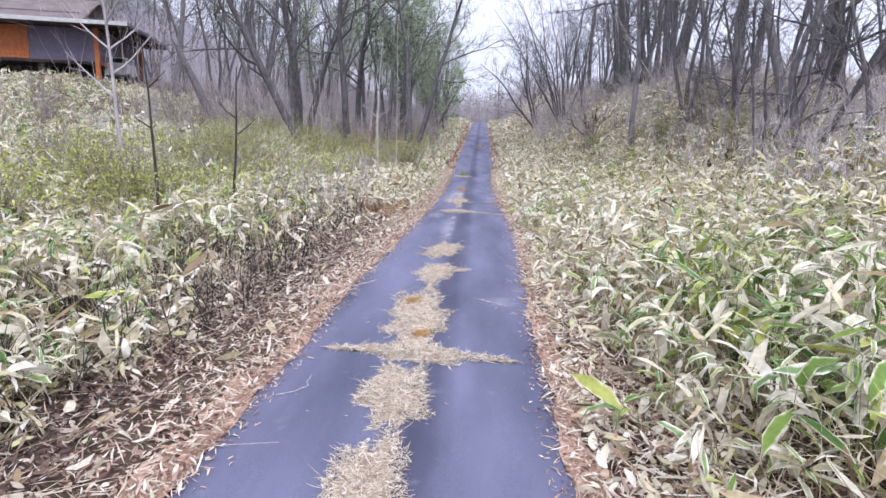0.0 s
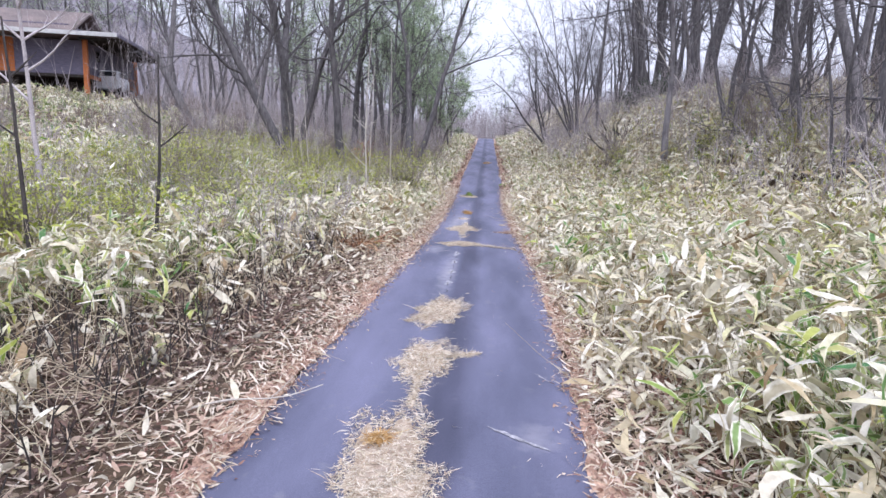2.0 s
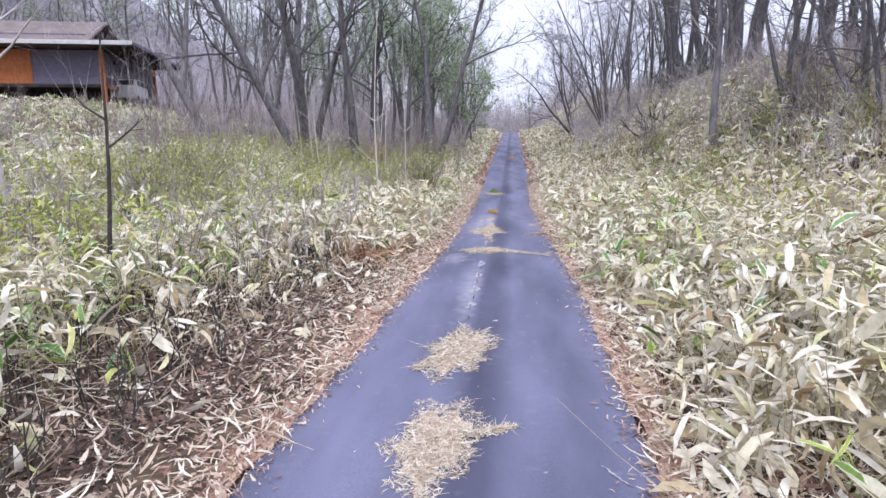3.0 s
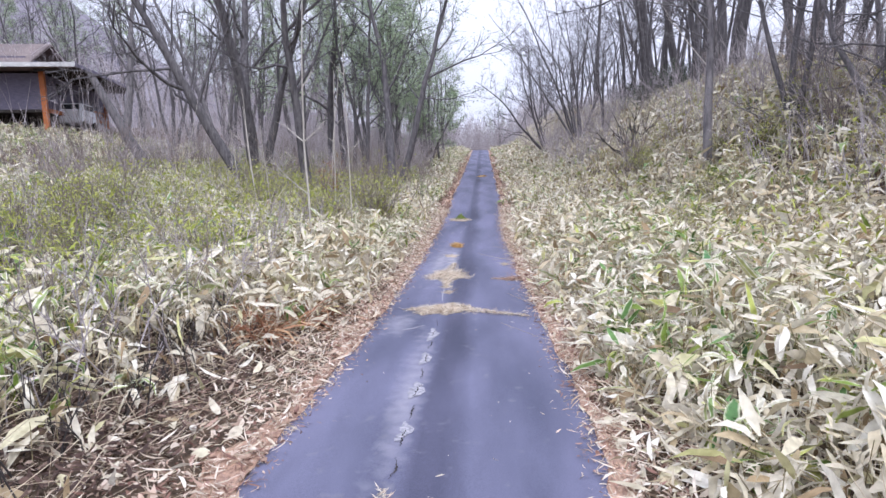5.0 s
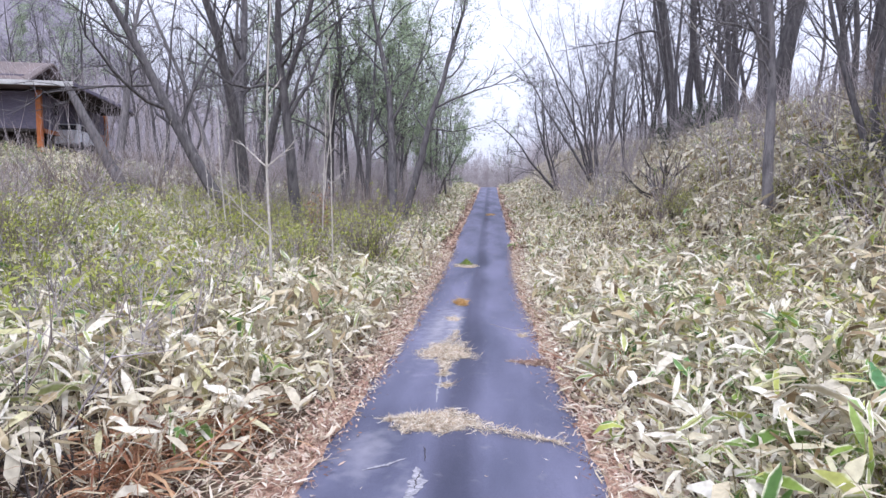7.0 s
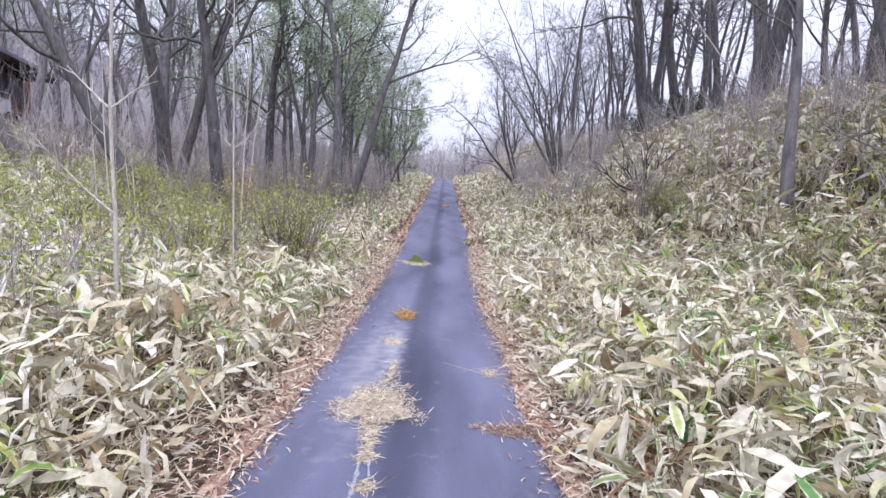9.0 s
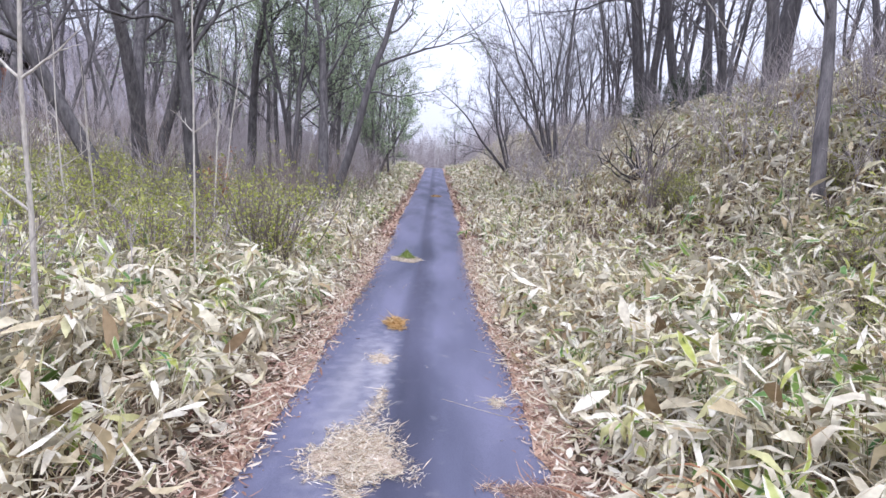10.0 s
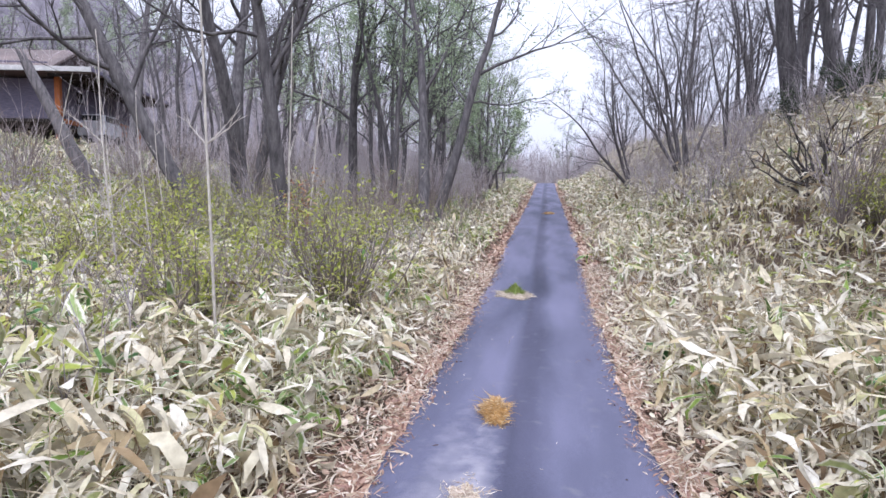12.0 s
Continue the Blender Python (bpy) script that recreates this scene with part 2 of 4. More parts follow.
# purple-grey of the distant woods: air haze painted into the colour
m_far_hazed = plain("hazed_far_woods", (0.13, 0.12, 0.145), (0.29, 0.27, 0.30), 0.16, 1.0, (1, 1, 0.3), 0.6, 1.6)


# ---- mesh helpers ----
def raw_mesh(name, verts, faces, mat, uv=None, smooth=False):
    """A mesh from arrays: verts (n,3), faces (m,3 or 4)."""
    verts, faces = np.asarray(verts, np.float32), np.asarray(faces, np.int32)
    me = bpy.data.meshes.new(name)
    k = faces.shape[1]
    me.vertices.add(len(verts))
    me.vertices.foreach_set("co", verts.ravel())
    me.loops.add(faces.size)
    me.loops.foreach_set("vertex_index", faces.ravel())
    me.polygons.add(len(faces))
    me.polygons.foreach_set("loop_start", np.arange(0, faces.size, k, dtype=np.int32))
    if uv is not None:
        me.uv_layers.new(name="UVMap").data.foreach_set("uv", np.asarray(uv, np.float32)[faces.ravel()].ravel())
    me.update(calc_edges=True)
    if smooth:
        me.polygons.foreach_set("use_smooth", np.ones(len(faces), bool))
    me.materials.append(mat)
    me.validate()
    return me


def child(name, me, parent, label="", kind=""):
    ob = new(name, me)
    ob.parent = parent
    return tagged(ob, label, kind=kind)


def thing(name, label, category, group="", kind=""):
    return tagged(new(name), label, category, group, kind)


def boxes(name, parts, mat, bevel=0.01):
    """One mesh of bevelled blocks: (centre, size, turn about z in degrees, tilt about x)."""
    bm = bmesh.new()
    for c, s, *turn in parts:
        rz, rx = (list(turn) + [0, 0])[:2]
        g = bmesh.ops.create_cube(bm, size=1, matrix=pose(*c, rx, 0, rz) @ Matrix.Diagonal((*s, 1)))
        if bevel:
            es = list({e for v in g["verts"] for e in v.link_edges})
            bmesh.ops.bevel(bm, geom=es, offset=min(bevel, min(s) * 0.3), segments=2, affect="EDGES")
    me = bpy.data.meshes.new(name)
    bm.to_mesh(me)
    bm.free()
    me.materials.append(mat)
    return me


class Tubes:
    """Gathers tapered tubes into one array."""

    def __init__(self):
        self.v, self.f, self.n = [], [], 0

    def add(self, pts, r0, r1, sides=5):
        pts = np.asarray(pts, float)
        k = len(pts)
        d = np.gradient(pts, axis=0)
        d /= np.linalg.norm(d, axis=1)[:, None] + 1e-9
        ref = np.array([0.0, 0, 1]) if abs(d[0][2]) < 0.8 else np.array([1.0, 0, 0])
        a = np.cross(d, ref)
        a /= np.linalg.norm(a, axis=1)[:, None] + 1e-9
        c = np.cross(d, a)
        ang = np.arange(sides) * 2 * np.pi / sides
        rad = np.linspace(r0, r1, k)[:, None, None]
        ring = pts[:, None] + rad * (a[:, None] * np.cos(ang)[None, :, None] + c[:, None] * np.sin(ang)[None, :, None])
        self.v.append(ring.reshape(-1, 3))
        i = np.arange(k - 1)[:, None] * sides
        j = np.arange(sides)[None]
        j2 = (j + 1) % sides
        self.f.append(np.stack([i + j, i + j2, i + sides + j2, i + sides + j], -1).reshape(-1, 4) + self.n)
        self.n += k * sides

    def mesh(self, name, mat):
        return raw_mesh(name, np.concatenate(self.v), np.concatenate(self.f), mat, smooth=True)


def blades(rng, base, heading, pitch, length, width, droop, segs=4, fold=0.25, flat=False, curl=0.7):
    """Leaf blades as arrays: a ridge with two folded halves, bending down along the length. Gives verts, faces, uv."""
    n = len(base)
    s = np.linspace(0, 1, segs + 1)
    ang = pitch[:, None] - droop[:, None] * s[None] ** 1.3
    step = length[:, None] / segs
    turn = heading[:, None] + rng.normal(0, curl, n)[:, None] * (s[None] - 0.3)
    h = np.stack([np.cos(turn), np.sin(turn)], -1)
    run = h * (np.cos(ang) * step)[..., None]
    ver = np.cumsum(np.sin(ang) * step, 1) - np.sin(ang[:, :1]) * step
    mid = np.empty((n, segs + 1, 3))
    mid[..., :2] = base[:, None, :2] + np.cumsum(run, 1) - run[:, :1]
    mid[..., 2] = base[:, 2:3] + ver
    prof = np.clip(np.sin(np.pi * np.clip(s * 0.93 + 0.05, 0, 1)) ** 0.75, 0.02, 1)
    prof[-1] = 0.02
    side = np.stack([-h[..., 1], h[..., 0], np.zeros((n, segs + 1))], -1)
    twist = rng.normal(0, 0.5, n)[:, None] + rng.normal(0, curl, n)[:, None] * s[None]
    up = np.stack([-np.sin(ang) * h[..., 0], -np.sin(ang) * h[..., 1], np.cos(ang)], -1)
    sv = side * np.cos(twist)[..., None] + up * np.sin(twist)[..., None]
    w = width[:, None, None] * prof[None, :, None] * 0.5
    lift = up * (fold * w)
    if flat:
        v = np.stack([mid - sv * w, mid + sv * w], 2).reshape(-1, 3)
        a = np.arange(segs) * 2
        f = (np.stack([a, a + 1, a + 3, a + 2], 1)[None] + (np.arange(n) * (segs + 1) * 2)[:, None, None]).reshape(-1, 4)
        return v, f, np.tile(np.stack(np.meshgrid([0.0, 1.0], s), -1).reshape(-1, 2), (n, 1))
    v = np.stack([mid - sv * w + lift, mid, mid + sv * w + lift], 2).reshape(-1, 3)
    per = (segs + 1) * 3
    f = []
    for k in range(segs):
        for q in (0, 1):
            a = k * 3 + q
            f.append([a, a + 1, a + 4, a + 3])
    f = (np.array(f)[None] + (np.arange(n) * per)[:, None, None]).reshape(-1, 4)
    uv = np.stack(np.meshgrid([0.0, 0.5, 1.0], s), -1).reshape(-1, 2)
    return v, f, np.tile(uv, (n, 1))


def joined(name, sets, mat):
    v, f, u, k = [], [], [], 0
    for a, b, c in sets:
        v.append(a), f.append(b + k), u.append(c)
        k += len(a)
    return raw_mesh(name, np.concatenate(v), np.concatenate(f), mat, np.concatenate(u))


# ---- the lie of the land ----
def smooth(a, lo, hi):
    t = np.clip((a - lo) / (hi - lo), 0, 1)
    return t * t * (3 - 2 * t)


def path_z(y):
    y = np.asarray(y, float)
    return 0.22 * np.logaddexp(0, (np.minimum(y, 74) - 24) / 4) - 0.05 * np.maximum(y - 76, 0)


def edge_left(y):
    return -1.09 + 0.27 * smooth(np.asarray(y, float), 4, 15) - 0.12 * smooth(np.asarray(y, float), 18, 30)


def edge_right(y):
    return 0.64 + 0.10 * smooth(np.asarray(y, float), 4, 9) - 0.13 * smooth(np.asarray(y, float), 10, 15) - 0.05 * smooth(np.asarray(y, float), 15, 17.5) + 0.19 * smooth(np.asarray(y, float), 18, 30)


def land(x, y):
    x, y = np.asarray(x, float), np.asarray(y, float)
    z = path_z(y)
    left, right = np.maximum(edge_left(y) - x, 0), np.maximum(x - edge_right(y), 0)
    z = z + 0.035 * smooth(left, 0, 0.5) + 0.035 * smooth(right, 0, 0.5)
    z = z + 0.13 * np.maximum(left - 3.5, 0) - 0.10 * np.maximum(left - 30, 0)
    bank = (1.5 + 1.5 * smooth(y, 12.5, 22.5)) * smooth(right - 2.2 + 0.85 * smooth(y, 12, 20), 0, 5.3)
    z = z + bank + 0.02 * np.maximum(right - 8, 0)
    bump1 = np.sin(x * 1.3 + 0.7 * y) * np.sin(y * 0.9 - 0.4 * x) * 0.06 + np.sin(x * 0.31 + 1) * np.sin(y * 0.23) * 0.15
    return z + bump1 * smooth(np.maximum(left, right), 0.6, 3.0)


def spaced(a, b, fine, coarse_to):
    near = np.arange(a, b, fine)
    out = b + np.cumsum(np.geomspace(fine, fine * 60, 40))
    return near, out[out < coarse_to]


xs_n, xs_o = spaced(-10, 10, 0.2, 420)
xs = np.concatenate([-xs_o[::-1], xs_n, xs_o])
ys = np.concatenate([-np.geomspace(400, 6, 24), np.arange(-5, 80, 0.4), np.geomspace(80, 700, 40)])
gx, gy = np.meshgrid(xs, ys)
on_path = (gx > edge_left(gy) - 0.05) & (gx < edge_right(gy) + 0.05)
gz = land(gx, gy) - 0.012 - 0.06 * on_path
nx, ny = len(xs), len(ys)
ii = (np.arange(ny - 1)[:, None] * nx + np.arange(nx - 1)[None]).ravel()
ground = new("ground", raw_mesh("ground", np.stack([gx, gy, gz], -1).reshape(-1, 3), np.stack([ii, ii + 1, ii + nx + 1, ii + nx], -1), m_ground, smooth=True))
tagged(ground, "brown forest floor with soil and dead leaves", "ground", kind="structure")


def strip(name, left, right, z0, mat, y0, y1, step, cols, ragged, seed):
    """A strip along the path between two edge functions, with ragged borders."""
    rng = np.random.default_rng(seed)
    y = np.arange(y0, y1, step)
    wob = [amp * (0.5 * np.sin(y * f + p) + 0.4 * np.sin(y * f * 2.7 + 2 * p) + 0.3 * np.sin(y * f * 6.1 + 3 * p) + rng.normal(0, 0.10, len(y))) for f, p, amp in ((2.1, 0.3 + seed, ragged[0]), (1.7, 1.9 + seed, ragged[1]))]
    a, c = left(y) + wob[0], right(y) + wob[1]
    t = np.linspace(0, 1, cols)
    x = a[:, None] * (1 - t) + c[:, None] * t
    yy = np.repeat(y[:, None], cols, 1)
    z = z0(x, yy)
    v = np.stack([x, yy, z], -1).reshape(-1, 3)
    i = (np.arange(len(y) - 1)[:, None] * cols + np.arange(cols - 1)[None]).ravel()
    return raw_mesh(name, v, np.stack([i, i + 1, i + cols + 1, i + cols], -1), mat, smooth=True)


def crown_z(x, y):
    mid, half = (edge_left(y) + edge_right(y)) / 2, (edge_right(y) - edge_left(y)) / 2
    k = np.abs(x - mid) / half
    return path_z(y) + 0.012 * (1 - k ** 2) + 0.004


road = new("path", strip("path", edge_left, edge_right, crown_z, m_asphalt, -6, 100, 0.07, 15, (0.01, 0.01), 3))
tagged(road, "narrow worn blue-grey asphalt footpath", "path", kind="structure")
for nm, fl, fr, sd in (("verge_left", lambda y: edge_left(y) - 0.15, lambda y: edge_left(y) + 0.015, 5), ("verge_right", lambda y: edge_right(y) - 0.015, lambda y: edge_right(y) + 0.14, 6)):
    vg = new(nm, strip(nm, fl, fr, lambda x, y: land(x, y) + 0.010 + 0.003 * np.sin(x * 40 + y * 17), m_verge, -6, 90, 0.06, 7, (0.10, 0.035) if sd == 5 else (0.035, 0.10), sd))
    tagged(vg, "reddish brown needle litter along the path", "verge", kind="structure")


# ---- trees ----
def grow(rng, start, direction, length, segs, wander, lift=0.0):
    """A wandering line of points."""
    p, d = np.array(start, float), np.array(direction, float)
    pts = [p.copy()]
    for _ in range(segs):
        d = d + rng.normal(0, wander, 3)
        d[2] += lift
        d /= np.linalg.norm(d)
        p = p + d * length / segs
        pts.append(p.copy())
    return np.array(pts)


def side_way(rng, d, spread):
    """A direction that leaves d at about the angle spread (radians)."""
    d = d / np.linalg.norm(d)
    r = rng.normal(size=3)
    r -= d * r.dot(d)
    r /= np.linalg.norm(r)
    return d * math.cos(spread) + r * math.sin(spread)


def tree(name, seed, height, r0, lean=(0, 0), stems=1, fan=0.25, first=0.3, limbs=14, twigs=4, bark=None, leaf=None, leaves=0, leaf_size=0.07, label="", category="tree", group="", wander=0.07, spread=0.9, reach=0.42, split=False):
    """Trunk and branch meshes of a bare or budding tree at the origin."""
    rng = np.random.default_rng(seed)
    root = thing(name, label, category, group)
    bark = bark or m_bark
    fine, tips = Tubes(), []
    for s in range(stems):
        a = 2 * np.pi * (s + rng.uniform(-0.3, 0.3)) / stems
        tilt = fan * rng.uniform(0.5, 1.2) if stems > 1 else 0
        d = np.array([lean[0] + tilt * math.cos(a), lean[1] + tilt * math.sin(a), 1.0])
        hh, rr = height * rng.uniform(0.8, 1.05), r0 * (rng.uniform(0.65, 1.0) if stems > 1 else 1)
        start = np.array([0.5 * r0 * math.cos(a), 0.5 * r0 * math.sin(a), -0.15]) * (stems > 1) + np.array([0, 0, -0.15]) * (stems == 1)
        pts = grow(rng, start, d / np.linalg.norm(d), hh, 12, wander, 0.02)
        bole = Tubes()
        flare = pts[0] + (pts[1] - pts[0]) * np.linspace(0, 1, 4)[:, None]
        bole.add(flare, rr * 1.35, rr * 1.0, 9)
        bole.add(pts[1:], rr, rr * 0.12, 9)
        child("trunk", bole.mesh("trunk", bark), root)
        for k in range(limbs):
            u = first + (1 - first) * (k + rng.uniform(0, 1)) / limbs
            i = min(int(u * 12), 11)
            p = pts[i] + (pts[i + 1] - pts[i]) * (u * 12 - i)
            ax = pts[i + 1] - pts[i]
            if split:
                fine = Tubes()
            ln = hh * reach * (1.05 - u * 0.7) * rng.uniform(0.6, 1.2)
            q = grow(rng, p, side_way(rng, ax, spread * rng.uniform(0.6, 1.2)), ln, 6, 0.20, 0.045)
            rb = rr * (1 - 0.85 * u) * rng.uniform(0.3, 0.55)
            fine.add(q, rb, rb * 0.2, 5)
            for m in range(6):
                w = 0.2 + 0.8 * (m + rng.uniform(0, 1)) / 6
                j = min(int(w * 6), 5)
                o = q[j] + (q[j + 1] - q[j]) * (w * 6 - j)
                q2 = grow(rng, o, side_way(rng, q[j + 1] - q[j], rng.uniform(0.4, 0.9)), ln * rng.uniform(0.25, 0.5), 3, 0.18, 0.05)
                fine.add(q2, rb * 0.4, rb * 0.1 + 0.002, 3)
                for _ in range(twigs):
                    j2 = rng.integers(1, 3)
                    q3 = grow(rng, q2[j2], side_way(rng, q2[j2 + 1] - q2[j2], rng.uniform(0.4, 1.0)), ln * rng.uniform(0.12, 0.26), 1, 0.15, 0.03)
                    fine.add(q3, rb * 0.16 + 0.002, 0.003, 3)
                    tips.append(q3)
            if split:
                child("limb", fine.mesh("limb", bark), root)
    if not split:
        child("crown", fine.mesh("crown", bark), root)
    if leaf and leaves:
        tp = np.concatenate(tips)
        base = tp[rng.integers(0, len(tp), leaves)] + rng.normal(0, 0.10, (leaves, 3))
        v = blades(rng, base, rng.uniform(0, 6.28, leaves), rng.uniform(-0.8, 0.8, leaves), rng.uniform(0.6, 1.3, leaves) * leaf_size, rng.uniform(0.5, 0.9, leaves) * leaf_size * 0.7, rng.uniform(0, 0.8, leaves), 2, flat=True)
        child("foliage", joined("foliage", [v], leaf), root)
    return root


def put(ob, x, y, turn=0.0, size=1.0, sink=0.0):
    ob.matrix_basis = pose(x, y, float(land(x, y)) - sink, 0, 0, turn) @ Matrix.Scale(size, 4)
    return ob


def another(ob, x, y, turn=0.0, size=1.0, sink=0.0):
    c = copy_thing(ob, Matrix.Identity(4))
    c.matrix_basis = pose(x, y, float(land(x, y)) - sink, 0, 0, turn) @ Matrix.Scale(size, 4)
    return c


# trees that stand out, left of the path
put(tree("leaning_tree", 11, 12, 0.17, lean=(-0.62, -0.1), wander=0.05, first=0.25, limbs=16, split=True, label="grey leaning bare tree with a thick crooked trunk", bark=m_bark_dark), -6.6, 24.6)
put(tree("forked_tree", 12, 13, 0.22, stems=3, fan=0.28, first=0.3, limbs=11, split=True, label="thick grey bare tree forking into three stems", bark=m_bark_dark), -8.3, 29.2)
put(tree("bare_tree", 13, 13, 0.22, lean=(0.03, 0), split=True, label="tall straight bare tree behind the cabin slope", bark=m_bark), -19.5, 40)
put(tree("bare_tree", 14, 11, 0.15, lean=(-0.05, 0), split=True, label="slim dark bare tree among bushes", bark=m_bark_dark), -4.9, 24.6)
put(tree("budding_tree", 15, 12, 0.20, lean=(0.12, 0), stems=2, fan=0.18, leaf=m_bud, leaves=6000, leaf_size=0.085, split=True, label="dark twin-stemmed tree with fresh green buds", bark=m_bark_dark, category="tree"), -3.1, 28.8)
put(tree("budding_tree", 16, 6.0, 0.12, stems=4, fan=0.35, first=0.2, leaf=m_bud, leaves=9000, leaf_size=0.11, split=True, label="low bushy tree in fresh light green leaf", bark=m_bark), -3.4, 47)
put(tree("budding_tree", 17, 12, 0.17, lean=(0.1, 0), leaf=m_bud, leaves=7000, leaf_size=0.085, split=True, label="slender tree with hazy pale green young leaves", bark=m_bark_dark), -6.4, 33)
# right of the path
put(tree("leaning_tree", 21, 7.5, 0.09, lean=(-0.45, -0.05), stems=4, fan=0.28, first=0.15, limbs=13, twigs=5, split=True, label="thin dark trees leaning over the path", bark=m_bark_dark), 3.9, 43.3)
put(tree("multi_stem_tree", 22, 8.5, 0.062, stems=9, fan=0.40, lean=(-0.14, 0), wander=0.10, first=0.18, limbs=10, twigs=5, split=True, label="bare clump of many thin grey stems fanning out", bark=m_bark), 4.5, 35)
bank_tree = put(tree("bare_tree", 23, 15, 0.24, lean=(-0.04, 0), first=0.3, limbs=18, split=True, label="tall thick dark trunk on the bank", bark=m_bark_dark), 7.75, 35.3)
bough, rb = Tubes(), np.random.default_rng(61)
line = grow(rb, (0, 0, 6.9), np.array([-1.0, -0.25, -0.02]), 5.0, 8, 0.08)
bough.add(line, 0.06, 0.012, 6)
needles = []
for j in range(1, 9):
    for _ in range(5):
        q = grow(rb, line[j], side_way(rb, line[j] - line[j - 1], 0.9) * np.array([1, 1, 0.35]), 0.8, 3, 0.12, -0.01)
        bough.add(q, 0.012, 0.004, 3)
        needles.append(np.repeat(q[1:], 14, 0))
child("bough", bough.mesh("bough", m_bark_dark), bank_tree, "dark low bough")
needles = np.concatenate(needles) + rb.normal(0, 0.05, (sum(map(len, needles)), 3))
k = len(needles)
child("needles", joined("needles", [blades(rb, needles, rb.uniform(0, 6.28, k), rb.uniform(-0.6, 0.8, k), rb.uniform(0.08, 0.18, k), rb.uniform(0.012, 0.03, k), rb.uniform(0, 0.8, k), 2, flat=True)], m_evergreen), bank_tree, "dark green needles")
put(tree("bare_tree", 24, 14, 0.18, lean=(-0.16, 0), first=0.35, split=True, label="tall dark tree leaning on the bank top", bark=m_bark_dark), 8.6, 33)
put(tree("bare_tree", 25, 14, 0.22, first=0.4, split=True, label="straight dark trunk standing on the bank", bark=m_bark_dark), 7.6, 25.4)
put(tree("bare_tree", 26, 8, 0.085, lean=(-0.04, 0), first=0.35, limbs=16, wander=0.04, split=True, label="slim pale grey tree at the foot of the bank", bark=m_bark), 4.35, 18.1)
put(tree("bare_tree", 27, 14, 0.18, split=True, label="dark straight trunk on the bank top", bark=m_bark_dark), 9.1, 24.2)
put(tree("bare_tree", 28, 11, 0.13, stems=2, fan=0.3, split=True, label="twin-stemmed bare tree in brush on the bank", bark=m_bark), 7.0, 14.6)

put(tree("forked_tree", 29, 9, 0.20, stems=2, fan=0.5, first=0.15, limbs=14, split=True, label="dark forked bare tree with low spreading limbs", bark=m_bark_dark), 9.8, 17.9)
put(tree("crooked_tree", 40, 5.5, 0.10, stems=2, fan=0.4, first=0.14, limbs=15, twigs=5, wander=0.13, spread=1.2, split=True, label="low crooked dark tree with wide spreading bare limbs", bark=m_bark_dark), 6.3, 12.3)
put(tree("crooked_tree", 41, 4.6, 0.08, stems=3, fan=0.5, first=0.12, limbs=12, twigs=5, wander=0.14, spread=1.2, split=True, label="low crooked bare tree in brush on the bank", bark=m_bark), 6.6, 16.6)
put(tree("bare_tree", 30, 15, 0.30, first=0.2, split=True, label="massive dark trunk behind the bank", bark=m_bark_dark), 15.6, 26)

# the rest of the wood: a few kinds, many copies
kinds = [
    tree("bare_tree", 31, 12, 0.13, lean=(0.05, 0), label="grey bare tree in the wood", group="trees of the wood"),
    tree("bare_tree", 32, 13, 0.15, stems=2, fan=0.2, limbs=10, label="grey bare twin-stemmed tree in the wood", group="trees of the wood"),
    tree("bare_tree", 33, 11, 0.11, lean=(-0.12, 0.05), bark=m_bark_dark, label="slim dark bare tree in the wood", group="trees of the wood"),
    tree("bare_tree", 34, 12, 0.11, stems=3, fan=0.22, limbs=7, bark=m_bark_dark, label="bare clump of three grey stems in the wood", group="trees of the wood"),
    tree("budding_tree", 35, 12, 0.12, leaf=m_bud, leaves=5200, leaf_size=0.085, bark=m_bark_dark, label="dark tree with hazy green young leaves in the wood", group="budding trees of the wood"),
    tree("pole_tree", 36, 15, 0.155, bark=m_bark_dark, first=0.28, limbs=18, reach=0.3, spread=1.0, label="tall straight grey trunk on the bank", group="trunks on the bank"),
]
wood = np.random.default_rng(77)
used = set()


def scatter(count, x0, x1, y0, y1, pick, gap, lo=0.75, hi=1.2):
    spots = []
    tries = 0
    while len(spots) < count and tries < 4000:
        tries += 1
        x, y = wood.uniform(x0, x1), wood.uniform(y0, y1)
        if all((x - a) ** 2 + (y - b) ** 2 > gap * gap for a, b in spots) and not (-45 < x < -22 and 40 < y < 62):
            spots.append((x, y))
    for x, y in spots:
        k = kinds[wood.choice(pick)]
        where = put if k not in used else another
        used.add(k)
        where(k, x, y, wood.uniform(0, 360), wood.uniform(lo, hi))


scatter(21, -17, -3.4, 37, 62, [0, 2, 3, 4, 4, 4], 1.9)
scatter(7, -7, -3.2, 30, 38, [2, 4, 4], 1.4, 0.6, 0.9)
scatter(15, -22, -11, 38, 66, [0, 1, 2, 3], 2.0)
scatter(38, -64, -24, 63, 92, [0, 1, 3, 4], 2.2, 1.15, 1.6)
scatter(10, -7, -2.6, 46, 66, [2, 4, 4, 3], 1.5, 0.6, 0.9)
scatter(34, 7.8, 24, 17, 50, [5, 5, 0, 2, 3], 1.8)
scatter(12, 5.2, 11, 36, 70, [2, 3, 3, 0], 1.6, 0.5, 0.8)
scatter(9, 6.4, 9.4, 22, 37, [2, 3, 5], 1.3, 0.6, 0.95)
scatter(8, 10, 22, 5, 17, [5, 0, 1], 2.2)
scatter(12, 5.6, 8.4, 9, 27, [0, 2, 3], 1.4, 0.35, 0.6)
scatter(4, 4.8, 7.4, 27, 46, [2, 3, 3], 1.6, 0.4, 0.55)
scatter(14, -30, -2.5, 70, 110, [0, 1, 2, 3], 2.5)
